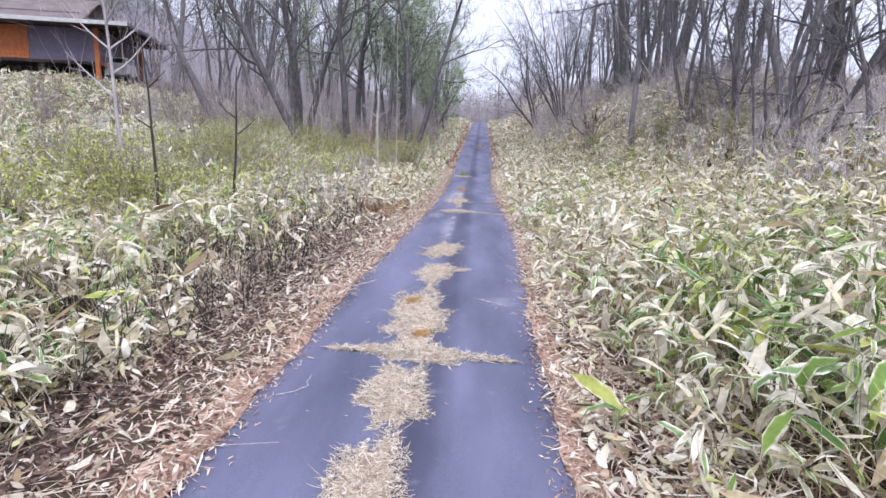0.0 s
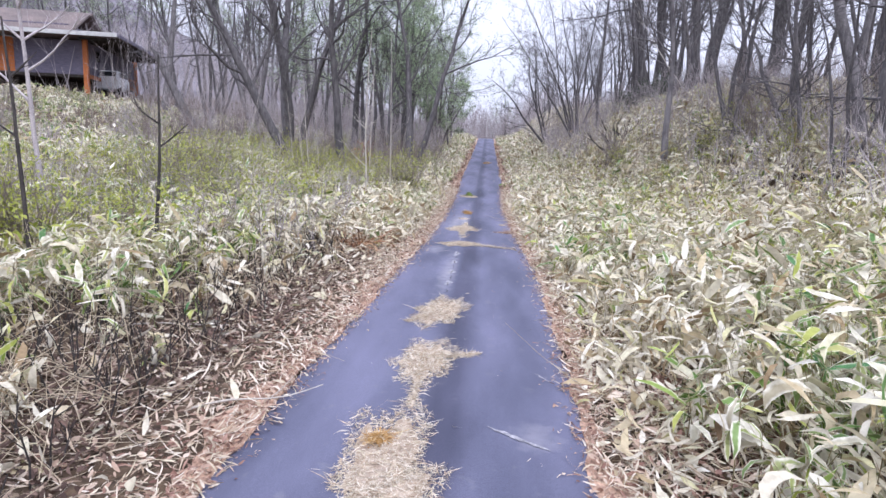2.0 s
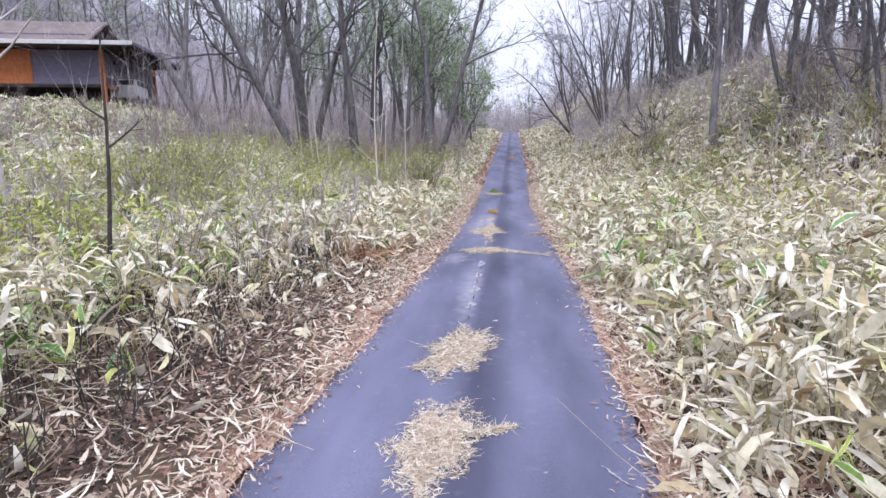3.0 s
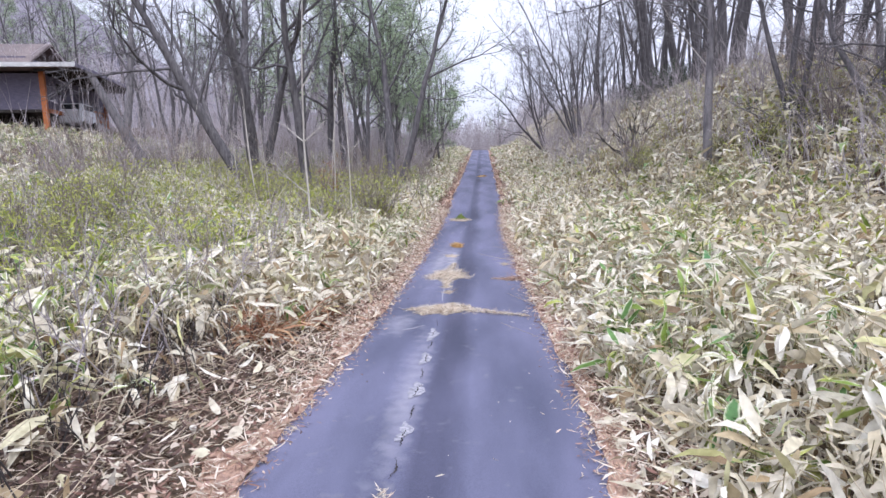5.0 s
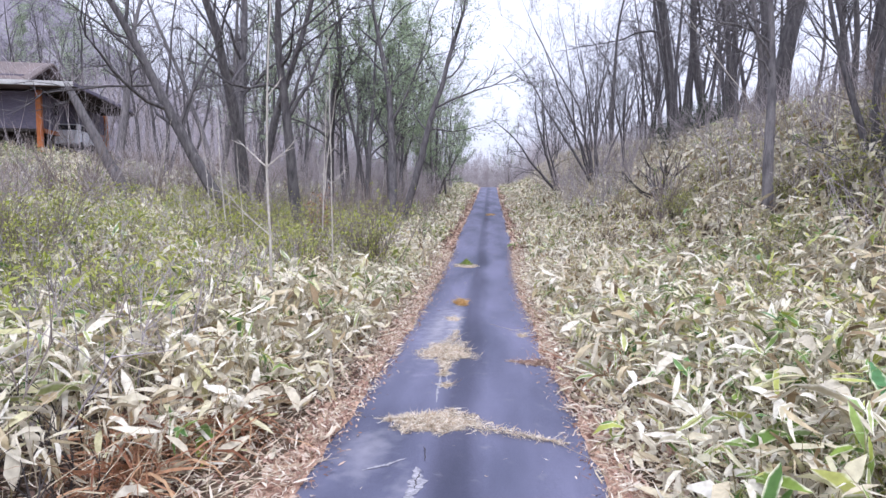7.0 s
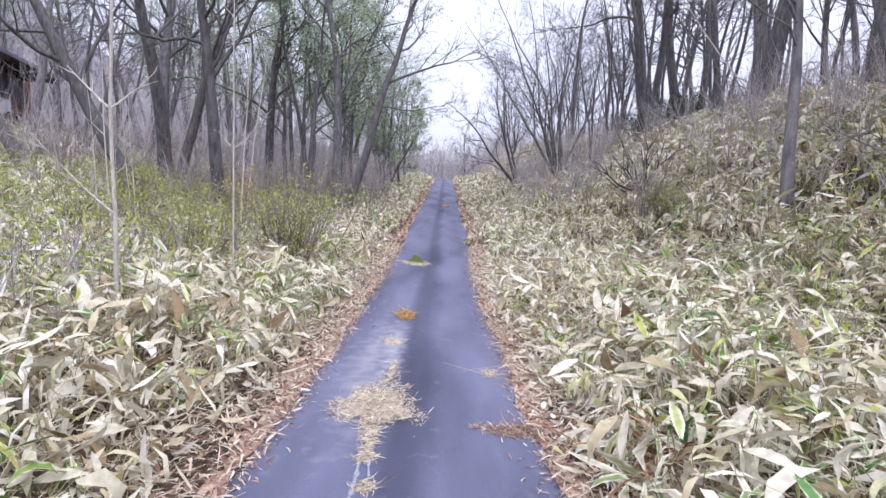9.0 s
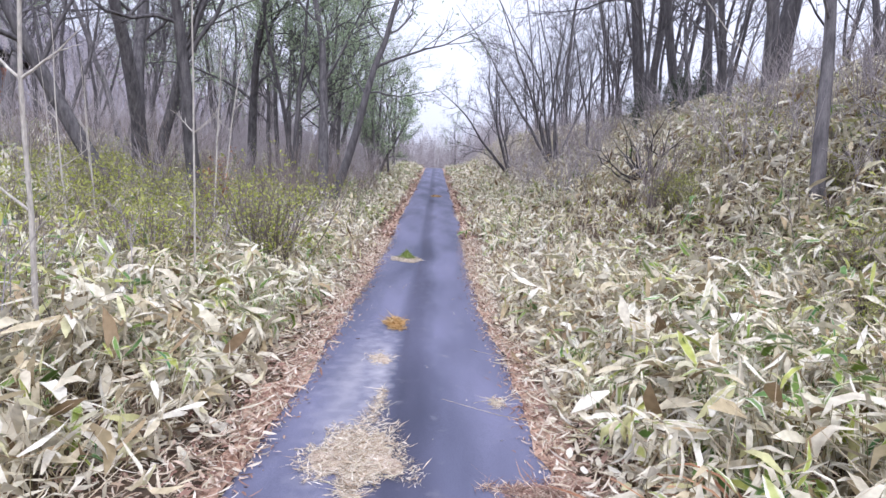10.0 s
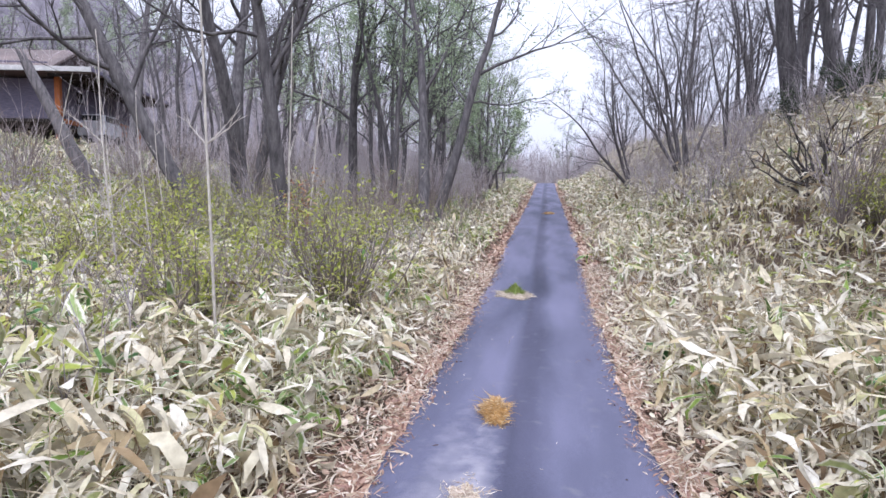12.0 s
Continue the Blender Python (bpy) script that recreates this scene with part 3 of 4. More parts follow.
scatter(14, 5.0, 36, 52, 110, [0, 1, 2, 3, 5], 2.5)
scatter(12, -5, 7, 82, 108, [2, 3, 3, 4], 1.8, 0.45, 0.75)


# ---- saplings ----
def sapling(x, y, height, r, forks, bark, label, lean=(0.03, 0), seed=1, group=""):
    """A thin young tree: (height share, heading in degrees, length) for each side shoot."""
    rng = np.random.default_rng(seed)
    root = thing("sapling", label, "sapling", group)
    pts = grow(rng, (0, 0, -0.05), np.array([lean[0], lean[1], 1.0]), height, 10, 0.025, 0.02)
    stem = Tubes()
    stem.add(pts, r, r * 0.3, 7)
    child("trunk", stem.mesh("trunk", bark), root)
    for u, head, ln in forks:
        i = min(int(u * 10), 9)
        a = radians(head)
        shoot = Tubes()
        q = grow(rng, pts[i], np.array([math.cos(a), math.sin(a), 0.75]), ln, 5, 0.06, 0.06)
        shoot.add(q, r * 0.5, r * 0.12, 5)
        for j in (2, 3, 4):
            shoot.add(grow(rng, q[j], side_way(rng, q[j] - q[j - 1], 0.6), ln * 0.3, 3, 0.1, 0.03), r * 0.2, 0.002, 4)
        child("branch", shoot.mesh("branch", bark), root)
    return put(root, x, y)


sapling(-2.24, 14.6, 3.6, 0.019, [(0.52, 175, 0.45), (0.55, 10, 0.42), (0.36, 190, 0.75), (0.75, 60, 0.3)], m_bark_pale, "pale bare sapling with forked shoots in bamboo grass", seed=41)
sapling(-2.07, 16.56, 4.2, 0.011, [(0.40, 170, 0.25), (0.42, 5, 0.30), (0.48, 30, 0.28), (0.7, 200, 0.3)], m_bark_pale, "pale straight sapling with upright side shoots", lean=(-0.01, 0), seed=42)
sapling(-6.6, 11.6, 4.4, 0.045, [(0.42, 170, 1.3), (0.5, 20, 1.2), (0.62, 190, 1.1), (0.6, 60, 0.9), (0.75, 330, 0.8)], m_brush, "pale crooked young tree with spreading bare branches", lean=(-0.05, 0), seed=43)
sapling(-3.92, 7.75, 2.5, 0.026, [(0.8, 20, 0.3), (0.6, 200, 0.25)], m_stem, "thin dark upright sapling in bamboo grass", lean=(-0.09, 0), seed=44)
sapling(-3.55, 9.15, 2.4, 0.025, [(0.75, 200, 0.35), (0.62, 30, 0.4)], m_stem, "thin dark upright sapling in bamboo grass", lean=(0.07, 0), seed=45)
sapling(6.4, 22.5, 4.6, 0.016, [(0.5, 200, 0.6), (0.7, 120, 0.5)], m_bark_pale, "pale dead sapling leaning across the bank", lean=(-0.55, 0.6), seed=49)
sapling(-3.3, 20.5, 3.6, 0.016, [(0.5, 100, 0.5), (0.7, 300, 0.4)], m_bark_pale, "pale slim sapling at the edge of the wood", seed=46)
sapling(-4.6, 19.0, 3.0, 0.015, [(0.4, 20, 0.6), (0.6, 210, 0.5)], m_bark_pale, "pale slim sapling at the edge of the wood", seed=47)
sapling(-4.0, 23.0, 4.0, 0.018, [(0.5, 190, 0.6), (0.65, 30, 0.5)], m_bark_pale, "pale slim sapling at the edge of the wood", seed=48)

edge_of_wood = np.random.default_rng(58)
for k in range(16):
    y = edge_of_wood.uniform(18.5, 29)
    sapling(-2.9 - edge_of_wood.uniform(0, 4.5), y, edge_of_wood.uniform(1.1, 2.8), edge_of_wood.uniform(0.006, 0.011), [(0.6, edge_of_wood.uniform(0, 360), 0.25), (0.75, edge_of_wood.uniform(0, 360), 0.2)], m_bark_pale, "thin pale dead stem at the edge of the wood", lean=(edge_of_wood.normal(0, 0.12), 0), seed=500 + k, group="pale stems")


def broken_trunk(x, y, length, r, lean, seed):
    """A leaning trunk that ends in a splintered top."""
    rng = np.random.default_rng(seed)
    root = thing("broken_trunk", "grey leaning broken-off trunk near the slope", "trunk")
    tb = Tubes()
    q = grow(rng, (0, 0, -0.1), np.array([lean, 0, 1.0]) / math.hypot(lean, 1), length, 7, 0.04)
    tb.add(q, r * 1.2, r * 0.7, 10)
    child("bole", tb.mesh("bole", m_bark), root)
    for k in range(5):
        tb = Tubes()
        a = k * 1.26
        s = q[-1] + r * 0.4 * np.array([math.cos(a), math.sin(a), 0])
        tb.add(np.stack([s - (q[-1] - q[-2]) * 0.2, s + (q[-1] - q[-2]) * rng.uniform(0.3, 0.9)]), r * 0.35, 0.004, 4)
        child("splinter", tb.mesh("splinter", m_bark), root)
    put(root, x, y)


broken_trunk(-11.3, 27.4, 3.9, 0.17, -0.5, 3)


# ---- shrubs ----
def shrub(seed, height, width, stems, leaf, leaves, bark, label, size=0.045, group="shrubs", wander=0.08, thick=1.0):
    rng = np.random.default_rng(seed)
    root = thing("shrub", label, "shrub", group)
    wood_part, tips = Tubes(), []
    for s in range(stems):
        a = rng.uniform(0, 6.28)
        out = width / height * rng.uniform(0.1, 0.6)
        q = grow(rng, rng.normal(0, 0.06 * width, 3) * (1, 1, 0), np.array([out * math.cos(a), out * math.sin(a), 1]), height * rng.uniform(0.6, 1.1), 5, wander * 1.2, 0.01)
        wood_part.add(q, (0.006 + 0.003 * height) * thick, 0.002, 3)
        for _ in range(5):
            j = rng.integers(1, 5)
            q2 = grow(rng, q[j], side_way(rng, q[j] - q[j - 1], rng.uniform(0.3, 0.8)), height * rng.uniform(0.15, 0.4), 2, 0.12, 0.03)
            wood_part.add(q2, 0.004 * thick, 0.0015, 3)
            tips.append(q2)
    child("crown", wood_part.mesh("crown", bark), root)
    if leaves:
        tp = np.concatenate(tips)
        base = tp[rng.integers(0, len(tp), leaves)] + rng.normal(0, 0.03, (leaves, 3))
        v = blades(rng, base, rng.uniform(0, 6.28, leaves), rng.uniform(-0.3, 1.2, leaves), rng.uniform(0.6, 1.4, leaves) * size, rng.uniform(0.35, 0.6, leaves) * size, rng.uniform(0, 0.8, leaves), 2, flat=True)
        child("foliage", joined("foliage", [v], leaf), root)
    return root


put(shrub(51, 1.5, 1.7, 60, m_shoot, 2000, m_twig, "budding shrub with yellow-green leaves beside the path", 0.05), -2.0, 18.7)
put(shrub(50, 1.7, 3.6, 17, None, 0, m_stem, "black crooked leafless shrub at the foot of the bank", wander=0.3, thick=3.2), 4.4, 23.8)
put(shrub(71, 1.5, 0.9, 14, m_fern, 420, m_twig, "withered shrub with red-brown leaves at the wood edge", 0.06), -3.9, 22.3)
put(shrub(72, 1.2, 1.5, 44, m_shoot, 1900, m_twig, "fine-twigged shrub with a few yellow-green buds", 0.045), -2.9, 17.6)
green_shrubs = [shrub(52 + i, 1.2, 1.3, 36, m_shoot, 1100, m_twig, "low twiggy shrub with yellow-green young leaves", 0.05, "yellow-green shrubs") for i in range(3)]
bare_shrubs = [shrub(60 + i, 1.9, 1.6, 22, None, 0, m_twig if i < 2 else m_brush, "bare grey-brown twiggy shrub", group="bare shrubs", wander=0.14) for i in range(4)]
dark_shrubs = [shrub(66, 1.5, 2.2, 40, m_evergreen, 6000, m_bark_dark, "dark evergreen bush on the bank", 0.055, "evergreen bushes")]
placed = set()


def shrubs(source, spots, lo, hi):
    for x, y in spots:
        k = source[wood.integers(0, len(source))]
        (another if k in placed else put)(k, x, y, wood.uniform(0, 360), wood.uniform(lo, hi))
        placed.add(k)


def spots_in(n, x0, x1, y0, y1):
    return [(wood.uniform(x0, x1), wood.uniform(y0, y1)) for _ in range(n)]


shrubs(green_shrubs, spots_in(16, -7.5, -3.2, 9, 17) + spots_in(20, -9, -3.0, 17, 27) + spots_in(7, -6, -3.6, 4, 9), 0.6, 1.05)
shrubs(green_shrubs, spots_in(10, 3.6, 6.5, 9, 22) + [(2.6, 14.3), (3.2, 15.6), (2.9, 12.6)], 0.5, 0.85)
shrubs(green_shrubs, [(1.9, 4.2), (2.5, 4.9), (2.2, 3.3), (2.9, 5.8)], 0.5, 0.65)
shrubs(bare_shrubs, spots_in(26, -14, -3.5, 22, 34) + spots_in(14, -4.5, -2.4, 27, 50), 0.8, 1.3)
shrubs(bare_shrubs, spots_in(21, 5.8, 9.3, 8, 30) + spots_in(12, 3.2, 6, 26, 46) + [(3.7, 21.6), (3.9, 22.0)], 0.6, 1.15)
shrubs(bare_shrubs, spots_in(16, -15, -6, 11, 26) + spots_in(12, -24, -13, 26, 40), 0.6, 1.0)
shrubs(dark_shrubs, [(6.8, 28.5), (7.5, 29.4), (6.2, 30.2)], 0.75, 1.0)


# ---- understorey haze of fine upright twigs, deep in the wood ----
def thicket(name, seed, count, x0, x1, y0, y1, hmax, label, mat):
    rng = np.random.default_rng(seed)
    tb = Tubes()
    xx, yy = rng.uniform(x0, x1, count), rng.uniform(y0, y1, count)
    zz = land(xx, yy)
    for x, y, z in zip(xx, yy, zz):
        h = hmax * rng.uniform(0.35, 1.0)
        q = grow(rng, (x, y, z - 0.05), np.array([rng.normal(0, 0.25), rng.normal(0, 0.25), 1]), h, 2, 0.14, 0.02)
        tb.add(q, 0.006 + 0.004 * h, 0.003, 3)
        for _ in range(3):
            j = rng.uniform(0.2, 0.95)
            tb.add(grow(rng, q[1] + (q[2] - q[1]) * j, side_way(rng, q[2] - q[1], rng.uniform(0.3, 0.8)), h * rng.uniform(0.2, 0.5), 1, 0.15, 0.03), 0.003 + 0.002 * h, 0.002, 3)
    tagged(new(name, tb.mesh(name, mat)), label, "undergrowth", kind="stuff")


thicket("undergrowth", 81, 2000, -15, -3.0, 31, 62, 2.4, "grey-brown tangle of bare twigs under the trees", m_brush)
thicket("undergrowth", 82, 2200, 3.4, 14, 30, 66, 1.5, "grey-brown tangle of bare twigs beside the path", m_brush)
thicket("undergrowth", 83, 1500, 4.6, 10, 5, 24, 1.5, "grey-brown tangle of bare twigs on the bank", m_brush)
thicket("undergrowth", 89, 1300, -32, -4, 44, 76, 6.5, "pale grey haze of bare stems deep in the wood", m_brush)
thicket("undergrowth", 90, 900, -9, -2.0, 9, 24, 1.0, "thin bare brown stems standing in the bamboo grass", m_brush)
thicket("undergrowth", 84, 2400, -8, 9, 79, 100, 4.6, "distant purple-grey thicket", m_brush)
thicket("undergrowth", 86, 520, -3.4, -1.7, 2.6, 11.6, 0.45, "low tangle of dark dry twigs in the hollow", m_stem)
thicket("undergrowth", 87, 700, -8, -1.8, 24, 36, 1.3, "thin grey twigs at the edge of the wood", m_twig)
thicket("undergrowth", 88, 320, 3.2, 8.5, 12, 30, 1.1, "thin grey twigs along the crest of the bank", m_twig)
thicket("undergrowth", 85, 1500, -8, -2.4, 9, 30, 0.9, "thin bare stems between the bamboo grass", m_twig)


# ---- bamboo grass ----
def sprays(rng, tip, count, size=1.0, segs=4, flat=False):
    """Leaves that radiate from the tip of each culm; tip (n,3)."""
    n = len(tip)
    base = np.repeat(tip, count, 0) + rng.normal(0, 0.02, (n * count, 3))
    base[:, 2] -= rng.uniform(0, 0.12, n * count)
    k = n * count
    length = np.clip(rng.lognormal(-1.82, 0.33, k), 0.07, 0.28) * size
    return blades(rng, base, rng.uniform(0, 6.28, k), rng.uniform(-0.7, 0.9, k), length, length * np.where(rng.uniform(size=k) < 0.4, rng.uniform(0.06, 0.14, k), rng.uniform(0.14, 0.28, k)), rng.uniform(-0.3, 2.4, k), segs, flat=flat)


clumps = []
for i in range(12):
    rng = np.random.default_rng(100 + i)
    mat = (m_straw_leaf, m_straw_leaf, m_mixed_leaf, m_green_leaf)[i % 4]
    label = ("dry cream bamboo grass clump with drooping leaves", "dry straw-white bamboo grass clump with drooping leaves", "bamboo grass clump with pale-edged green leaves", "green bamboo grass clump with cream leaf margins")[i % 4]
    root = thing("bamboo_grass", label, "bamboo grass", "bamboo grass beside the path")
    for c in range(4):
        h = rng.uniform(0.28, 0.6)
        a, r = rng.uniform(0, 6.28), rng.uniform(0.02, 0.22)
        q = grow(rng, (r * math.cos(a), r * math.sin(a), -0.03), np.array([rng.normal(0, 0.25), rng.normal(0, 0.25), 1]), h, 4, 0.06)
        tb = Tubes()
        tb.add(q, 0.0035, 0.002, 5)
        culm = child("culm", tb.mesh("culm", m_culm), root)
        child("leaf_spray", joined("leaf_spray", [sprays(rng, q[-1:], 10)], mat), culm)
    clumps.append(root)

field = np.random.default_rng(5)
fresh = set()


def start_left(y):
    return edge_left(y) - (0.95 - 0.62 * smooth(np.asarray(y, float), 8, 13))


def bare(x, y):
    """The brown leaf-covered hollow left of the path, 0 to 1."""
    x, y = np.asarray(x, float), np.asarray(y, float)
    e = ((x + 2.1 + 0.25 * np.sin(y * 1.9)) / 1.25) ** 2 + ((y - 7.9) / 4.1) ** 2
    return 1 - smooth(e + 0.25 * np.sin(x * 5 + y * 3), 0.6, 1.2)


def start_right(y):
    y = np.asarray(y, float)
    return edge_right(y) + 0.30 + 0.1 * np.sin(y * 1.7) + 0.28 * (1 - smooth(y, 3.2, 6.0))


def tall(x, y):
    """How much the stand rises over its usual height."""
    return 1 + 0.45 * np.exp(-((x - 2.1) ** 2 + (y - 3.9) ** 2) / 2.2)


def greenness(x, y):
    """Where the green clumps stand: 0 to 1."""
    g = 0.29 + 0.26 * np.sin(x * 1.1 + 0.6) * np.sin(y * 0.55 + 1.2)
    g = g + 0.55 * np.exp(-((x - 2.2) ** 2 + (y - 4.7) ** 2) / 2.0) + 0.15 * np.exp(-((x - 1.9) ** 2 + (y - 2.8) ** 2) / 2.0) + 0.26 * (x < -2.6)
    g = g + 0.05 * ((x > 1.4) & (y < 18)) - 0.12 * ((x > 0) & (y > 18)) - 0.20 * ((x > 3.6) & (y > 6))
    return np.clip(g, 0.04, 0.8)


for i in range(340):
    y = field.uniform(1.2, 17.5)
    if i % 2:
        x = float(start_left(y)) - field.uniform(0.05, 2.0)
    else:
        x = float(start_right(y)) + field.uniform(0.05, 2.0)
    if field.uniform() < 0.50 * float(bare(x, y)):
        continue
    g = greenness(x, y)
    u = field.uniform()
    sort = 3 if u < g * 0.55 else 2 if u < g else field.integers(0, 2)
    k = clumps[int(sort) + 4 * int(field.integers(0, 3))]
    off = (float(start_left(y)) - x) if x < 0 else x - float(start_right(y))
    (another if k in fresh else put)(k, x, y, field.uniform(0, 360), field.uniform(0.75, 1.1) * (0.65 + 0.35 * min(off / 0.7, 1)) * float(tall(x, y)))
    fresh.add(k)
for i, k in enumerate(clumps):
    if k not in fresh:
        put(k, 2.0, 3 + i)


def sasa_field(name, seed, count, x0, x1, y0, y1, leaves, size, segs, label):
    """A stand of bamboo grass past the first clumps, split by leaf colour."""
    rng = np.random.default_rng(seed)
    x, y = rng.uniform(x0, x1, count), rng.uniform(y0, y1, count)
    ok = np.where(x < 0, x < start_left(y), x > start_right(y))
    ok &= rng.uniform(size=count) > 0.80 * bare(x, y)
    x, y = x[ok], y[ok]
    off = np.where(x < 0, start_left(y) - x, x - start_right(y))
    h = rng.uniform(0.25, 0.62, len(x)) * (0.45 + 0.55 * np.clip(off / 0.9, 0, 1)) * tall(x, y)
    root = np.stack([x, y, land(x, y)], 1)
    tip = root + np.stack([rng.normal(0, 0.10, len(x)), rng.normal(0, 0.10, len(x)), h], 1)
    g = greenness(x, y)
    u = rng.uniform(size=len(x))
    sort = np.where(u < g * 0.55, 2, np.where(u < g, 1, 0))
    for s, (mat, part_label) in enumerate(((m_straw_leaf, "dry cream"), (m_mixed_leaf, "pale-edged"), (m_green_leaf, "green"))):
        pick = tip[sort == s]
        if len(pick):
            ob = new(name, joined(name, [sprays(rng, pick, leaves, size, segs, flat=segs < 3)], mat))
            tagged(ob, part_label + " " + label, "bamboo grass", kind="stuff")
    tb = Tubes()
    skip = 1 if segs > 2 else 3
    for a, c in zip(root[::skip], tip[::skip]):
        tb.add(np.stack([a, c]), 0.0035, 0.002, 3)
    tagged(new("bamboo_stems", tb.mesh("bamboo_stems", m_culm)), "thin tan stems of the bamboo grass", "bamboo grass", kind="stuff")


sasa_field("bamboo_grass_stand", 201, 4000, -4.6, -1.2, -3, 18, 8, 1.1, 3, "bamboo grass stand on the slope")
sasa_field("bamboo_grass_stand", 202, 4600, 0.9, 4.6, -3, 18, 8, 1.1, 3, "bamboo grass stand at the foot of the bank")
sasa_field("bamboo_grass_stand", 203, 5600, -10, -4.4, -3, 22, 7, 1.2, 2, "bamboo grass further up the slope")
sasa_field("bamboo_grass_stand", 204, 9500, 3.9, 10, -3, 30, 7, 1.3, 2, "bamboo grass on the bank")
sasa_field("bamboo_grass_stand", 205, 4200, -9, -1.1, 18, 34, 7, 1.1, 2, "bamboo grass along the path")
sasa_field("bamboo_grass_stand", 206, 4200, 0.9, 9, 18, 36, 7, 1.1, 2, "bamboo grass along the path and bank")
sasa_field("bamboo_grass_stand", 207, 3600, -10, -1.2, 34, 74, 7, 1.6, 2, "far bamboo grass under the trees")
sasa_field("bamboo_grass_stand", 208, 3000, 0.9, 9, 36, 74, 7, 1.6, 2, "far bamboo grass beside the path")
sasa_field("bamboo_grass_stand", 210, 1500, -18, -9.5, -5, 16, 6, 1.7, 2, "far bamboo grass up the slope")
sasa_field("bamboo_grass_stand", 211, 1300, 9.5, 18, -5, 40, 6, 1.7, 2, "bamboo grass on top of the bank")
sasa_field("bamboo_grass_stand", 209, 3800, -30, -9, 14, 44, 7, 1.7, 2, "far bamboo grass on the slope below the cabin")


def matted(seed, count, x0, x1, y0, y1, hi, label):
    """Dead leaves caught flat and tangled at all heights in the stand."""
    rng = np.random.default_rng(seed)
    x, y = rng.uniform(x0, x1, count), rng.uniform(y0, y1, count)
    ok = np.where(x < 0, x < start_left(y) + 0.1, x > start_right(y) - 0.1) & (rng.uniform(size=count) > np.clip(1.6 * bare(x, y) + 0.75 * (tall(x, y) - 1) / 0.45, 0, 0.97))
    x, y = x[ok], y[ok]
    n = len(x)
    off = np.where(x < 0, start_left(y) - x, x - start_right(y))
    z = land(x, y) + 0.04 + hi * rng.uniform(0, 1, n) * np.clip(0.15 + off / 0.9, 0.1, 1)
    ln = np.clip(rng.lognormal(-1.9, 0.38, n), 0.05, 0.28)
    v = blades(rng, np.stack([x, y, z], 1), rng.uniform(0, 6.28, n), rng.normal(0, 0.28, n), ln, ln * np.where(rng.uniform(size=n) < 0.6, rng.uniform(0.04, 0.12, n), rng.uniform(0.12, 0.30, n)), rng.normal(0.2, 0.7, n), 3, flat=True, curl=1.1)
    tagged(new("matted_leaves", joined("matted_leaves", [v], m_straw_leaf)), label, "dead leaves", kind="stuff")


matted(261, 14000, -4.8, -1.0, 0.5, 20, 0.45, "pale dead bamboo leaves matted between the stems")
matted(262, 16000, 0.8, 4.8, 0.5, 20, 0.45, "pale dead bamboo leaves matted between the stems")


# ---- yellow-green spring growth between the bamboo grass ----
def spring_growth(seed, count, x0, x1, y0, y1, label):
    rng = np.random.default_rng(seed)
    cx, cy = rng.uniform(x0, x1, count // 60), rng.uniform(y0, y1, count // 60)
    k = rng.integers(0, len(cx), count)
    x, y = cx[k] + rng.normal(0, 0.28, count), cy[k] + rng.normal(0, 0.28, count)
    z = land(x, y) + rng.uniform(0.15, 0.95, count) ** 1.3
    v = blades(rng, np.stack([x, y, z], 1), rng.uniform(0, 6.28, count), rng.uniform(0.0, 1.4, count), rng.uniform(0.05, 0.13, count), rng.uniform(0.015, 0.035, count), rng.uniform(0, 1.2, count), 2, flat=True)
    tagged(new("spring_growth", joined("spring_growth", [v], m_shoot)), label, "plants", kind="stuff")


spring_growth(251, 11000, -8.5, -2.7, 7, 20, "yellow-green young leaves on thin stems in the bamboo grass")
spring_growth(252, 9000, -10, -2.6, 19, 31, "yellow-green young leaves at the edge of the wood")
spring_growth(253, 3000, 2.4, 6.5, 6, 24, "yellow-green young leaves at the foot of the bank")


# ---- litter on the ground ----
def litter(name, seed, count, xf, y0, y1, size, mat, label, lift=0.02, slim=1.0):
    rng = np.random.default_rng(seed)
    y = rng.uniform(y0, y1, count)
    x = xf(rng, y)
    on = (x > edge_left(y)) & (x < edge_right(y))
    z = np.where(on, path_z(y) + 0.018, land(x, y) + lift + rng.uniform(0, 0.03, count))
    v = blades(rng, np.stack([x, y, z], 1), rng.uniform(0, 6.28, count), rng.uniform(-0.1, 0.35, count), np.minimum(rng.lognormal(-0.25, 0.45, count), 1.6) * size, rng.lognormal(-1.4, 0.35, count) * size * slim, rng.uniform(-0.9, 1.3, count), 3, flat=True)
    tagged(new(name, joined(name, [v], mat)), label, "litter", kind="stuff")


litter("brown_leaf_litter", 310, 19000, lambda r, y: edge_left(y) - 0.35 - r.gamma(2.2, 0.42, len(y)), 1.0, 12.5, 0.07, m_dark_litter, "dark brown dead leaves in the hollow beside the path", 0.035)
litter("brown_leaf_litter", 311, 4200, lambda r, y: edge_right(y) + 0.12 + r.gamma(2.0, 0.35, len(y)), 0.5, 6.5, 0.085, m_litter, "brown dead leaves and stems beside the path", 0.03)
litter("edge_litter", 312, 14000, lambda r, y: np.where(r.uniform(size=len(y)) < 0.5, edge_left(y), edge_right(y)) + r.normal(0, 0.065, len(y)), 0.5, 26, 0.045, m_litter, "small dead leaves over the asphalt edge", 0.016, 0.6)
litter("leaf_litter", 301, 11000, lambda r, y: edge_left(y) + 0.03 - r.gamma(1.5, 0.24, len(y)), 0.5, 24, 0.06, m_litter, "dead brown and tan leaves on the verge")
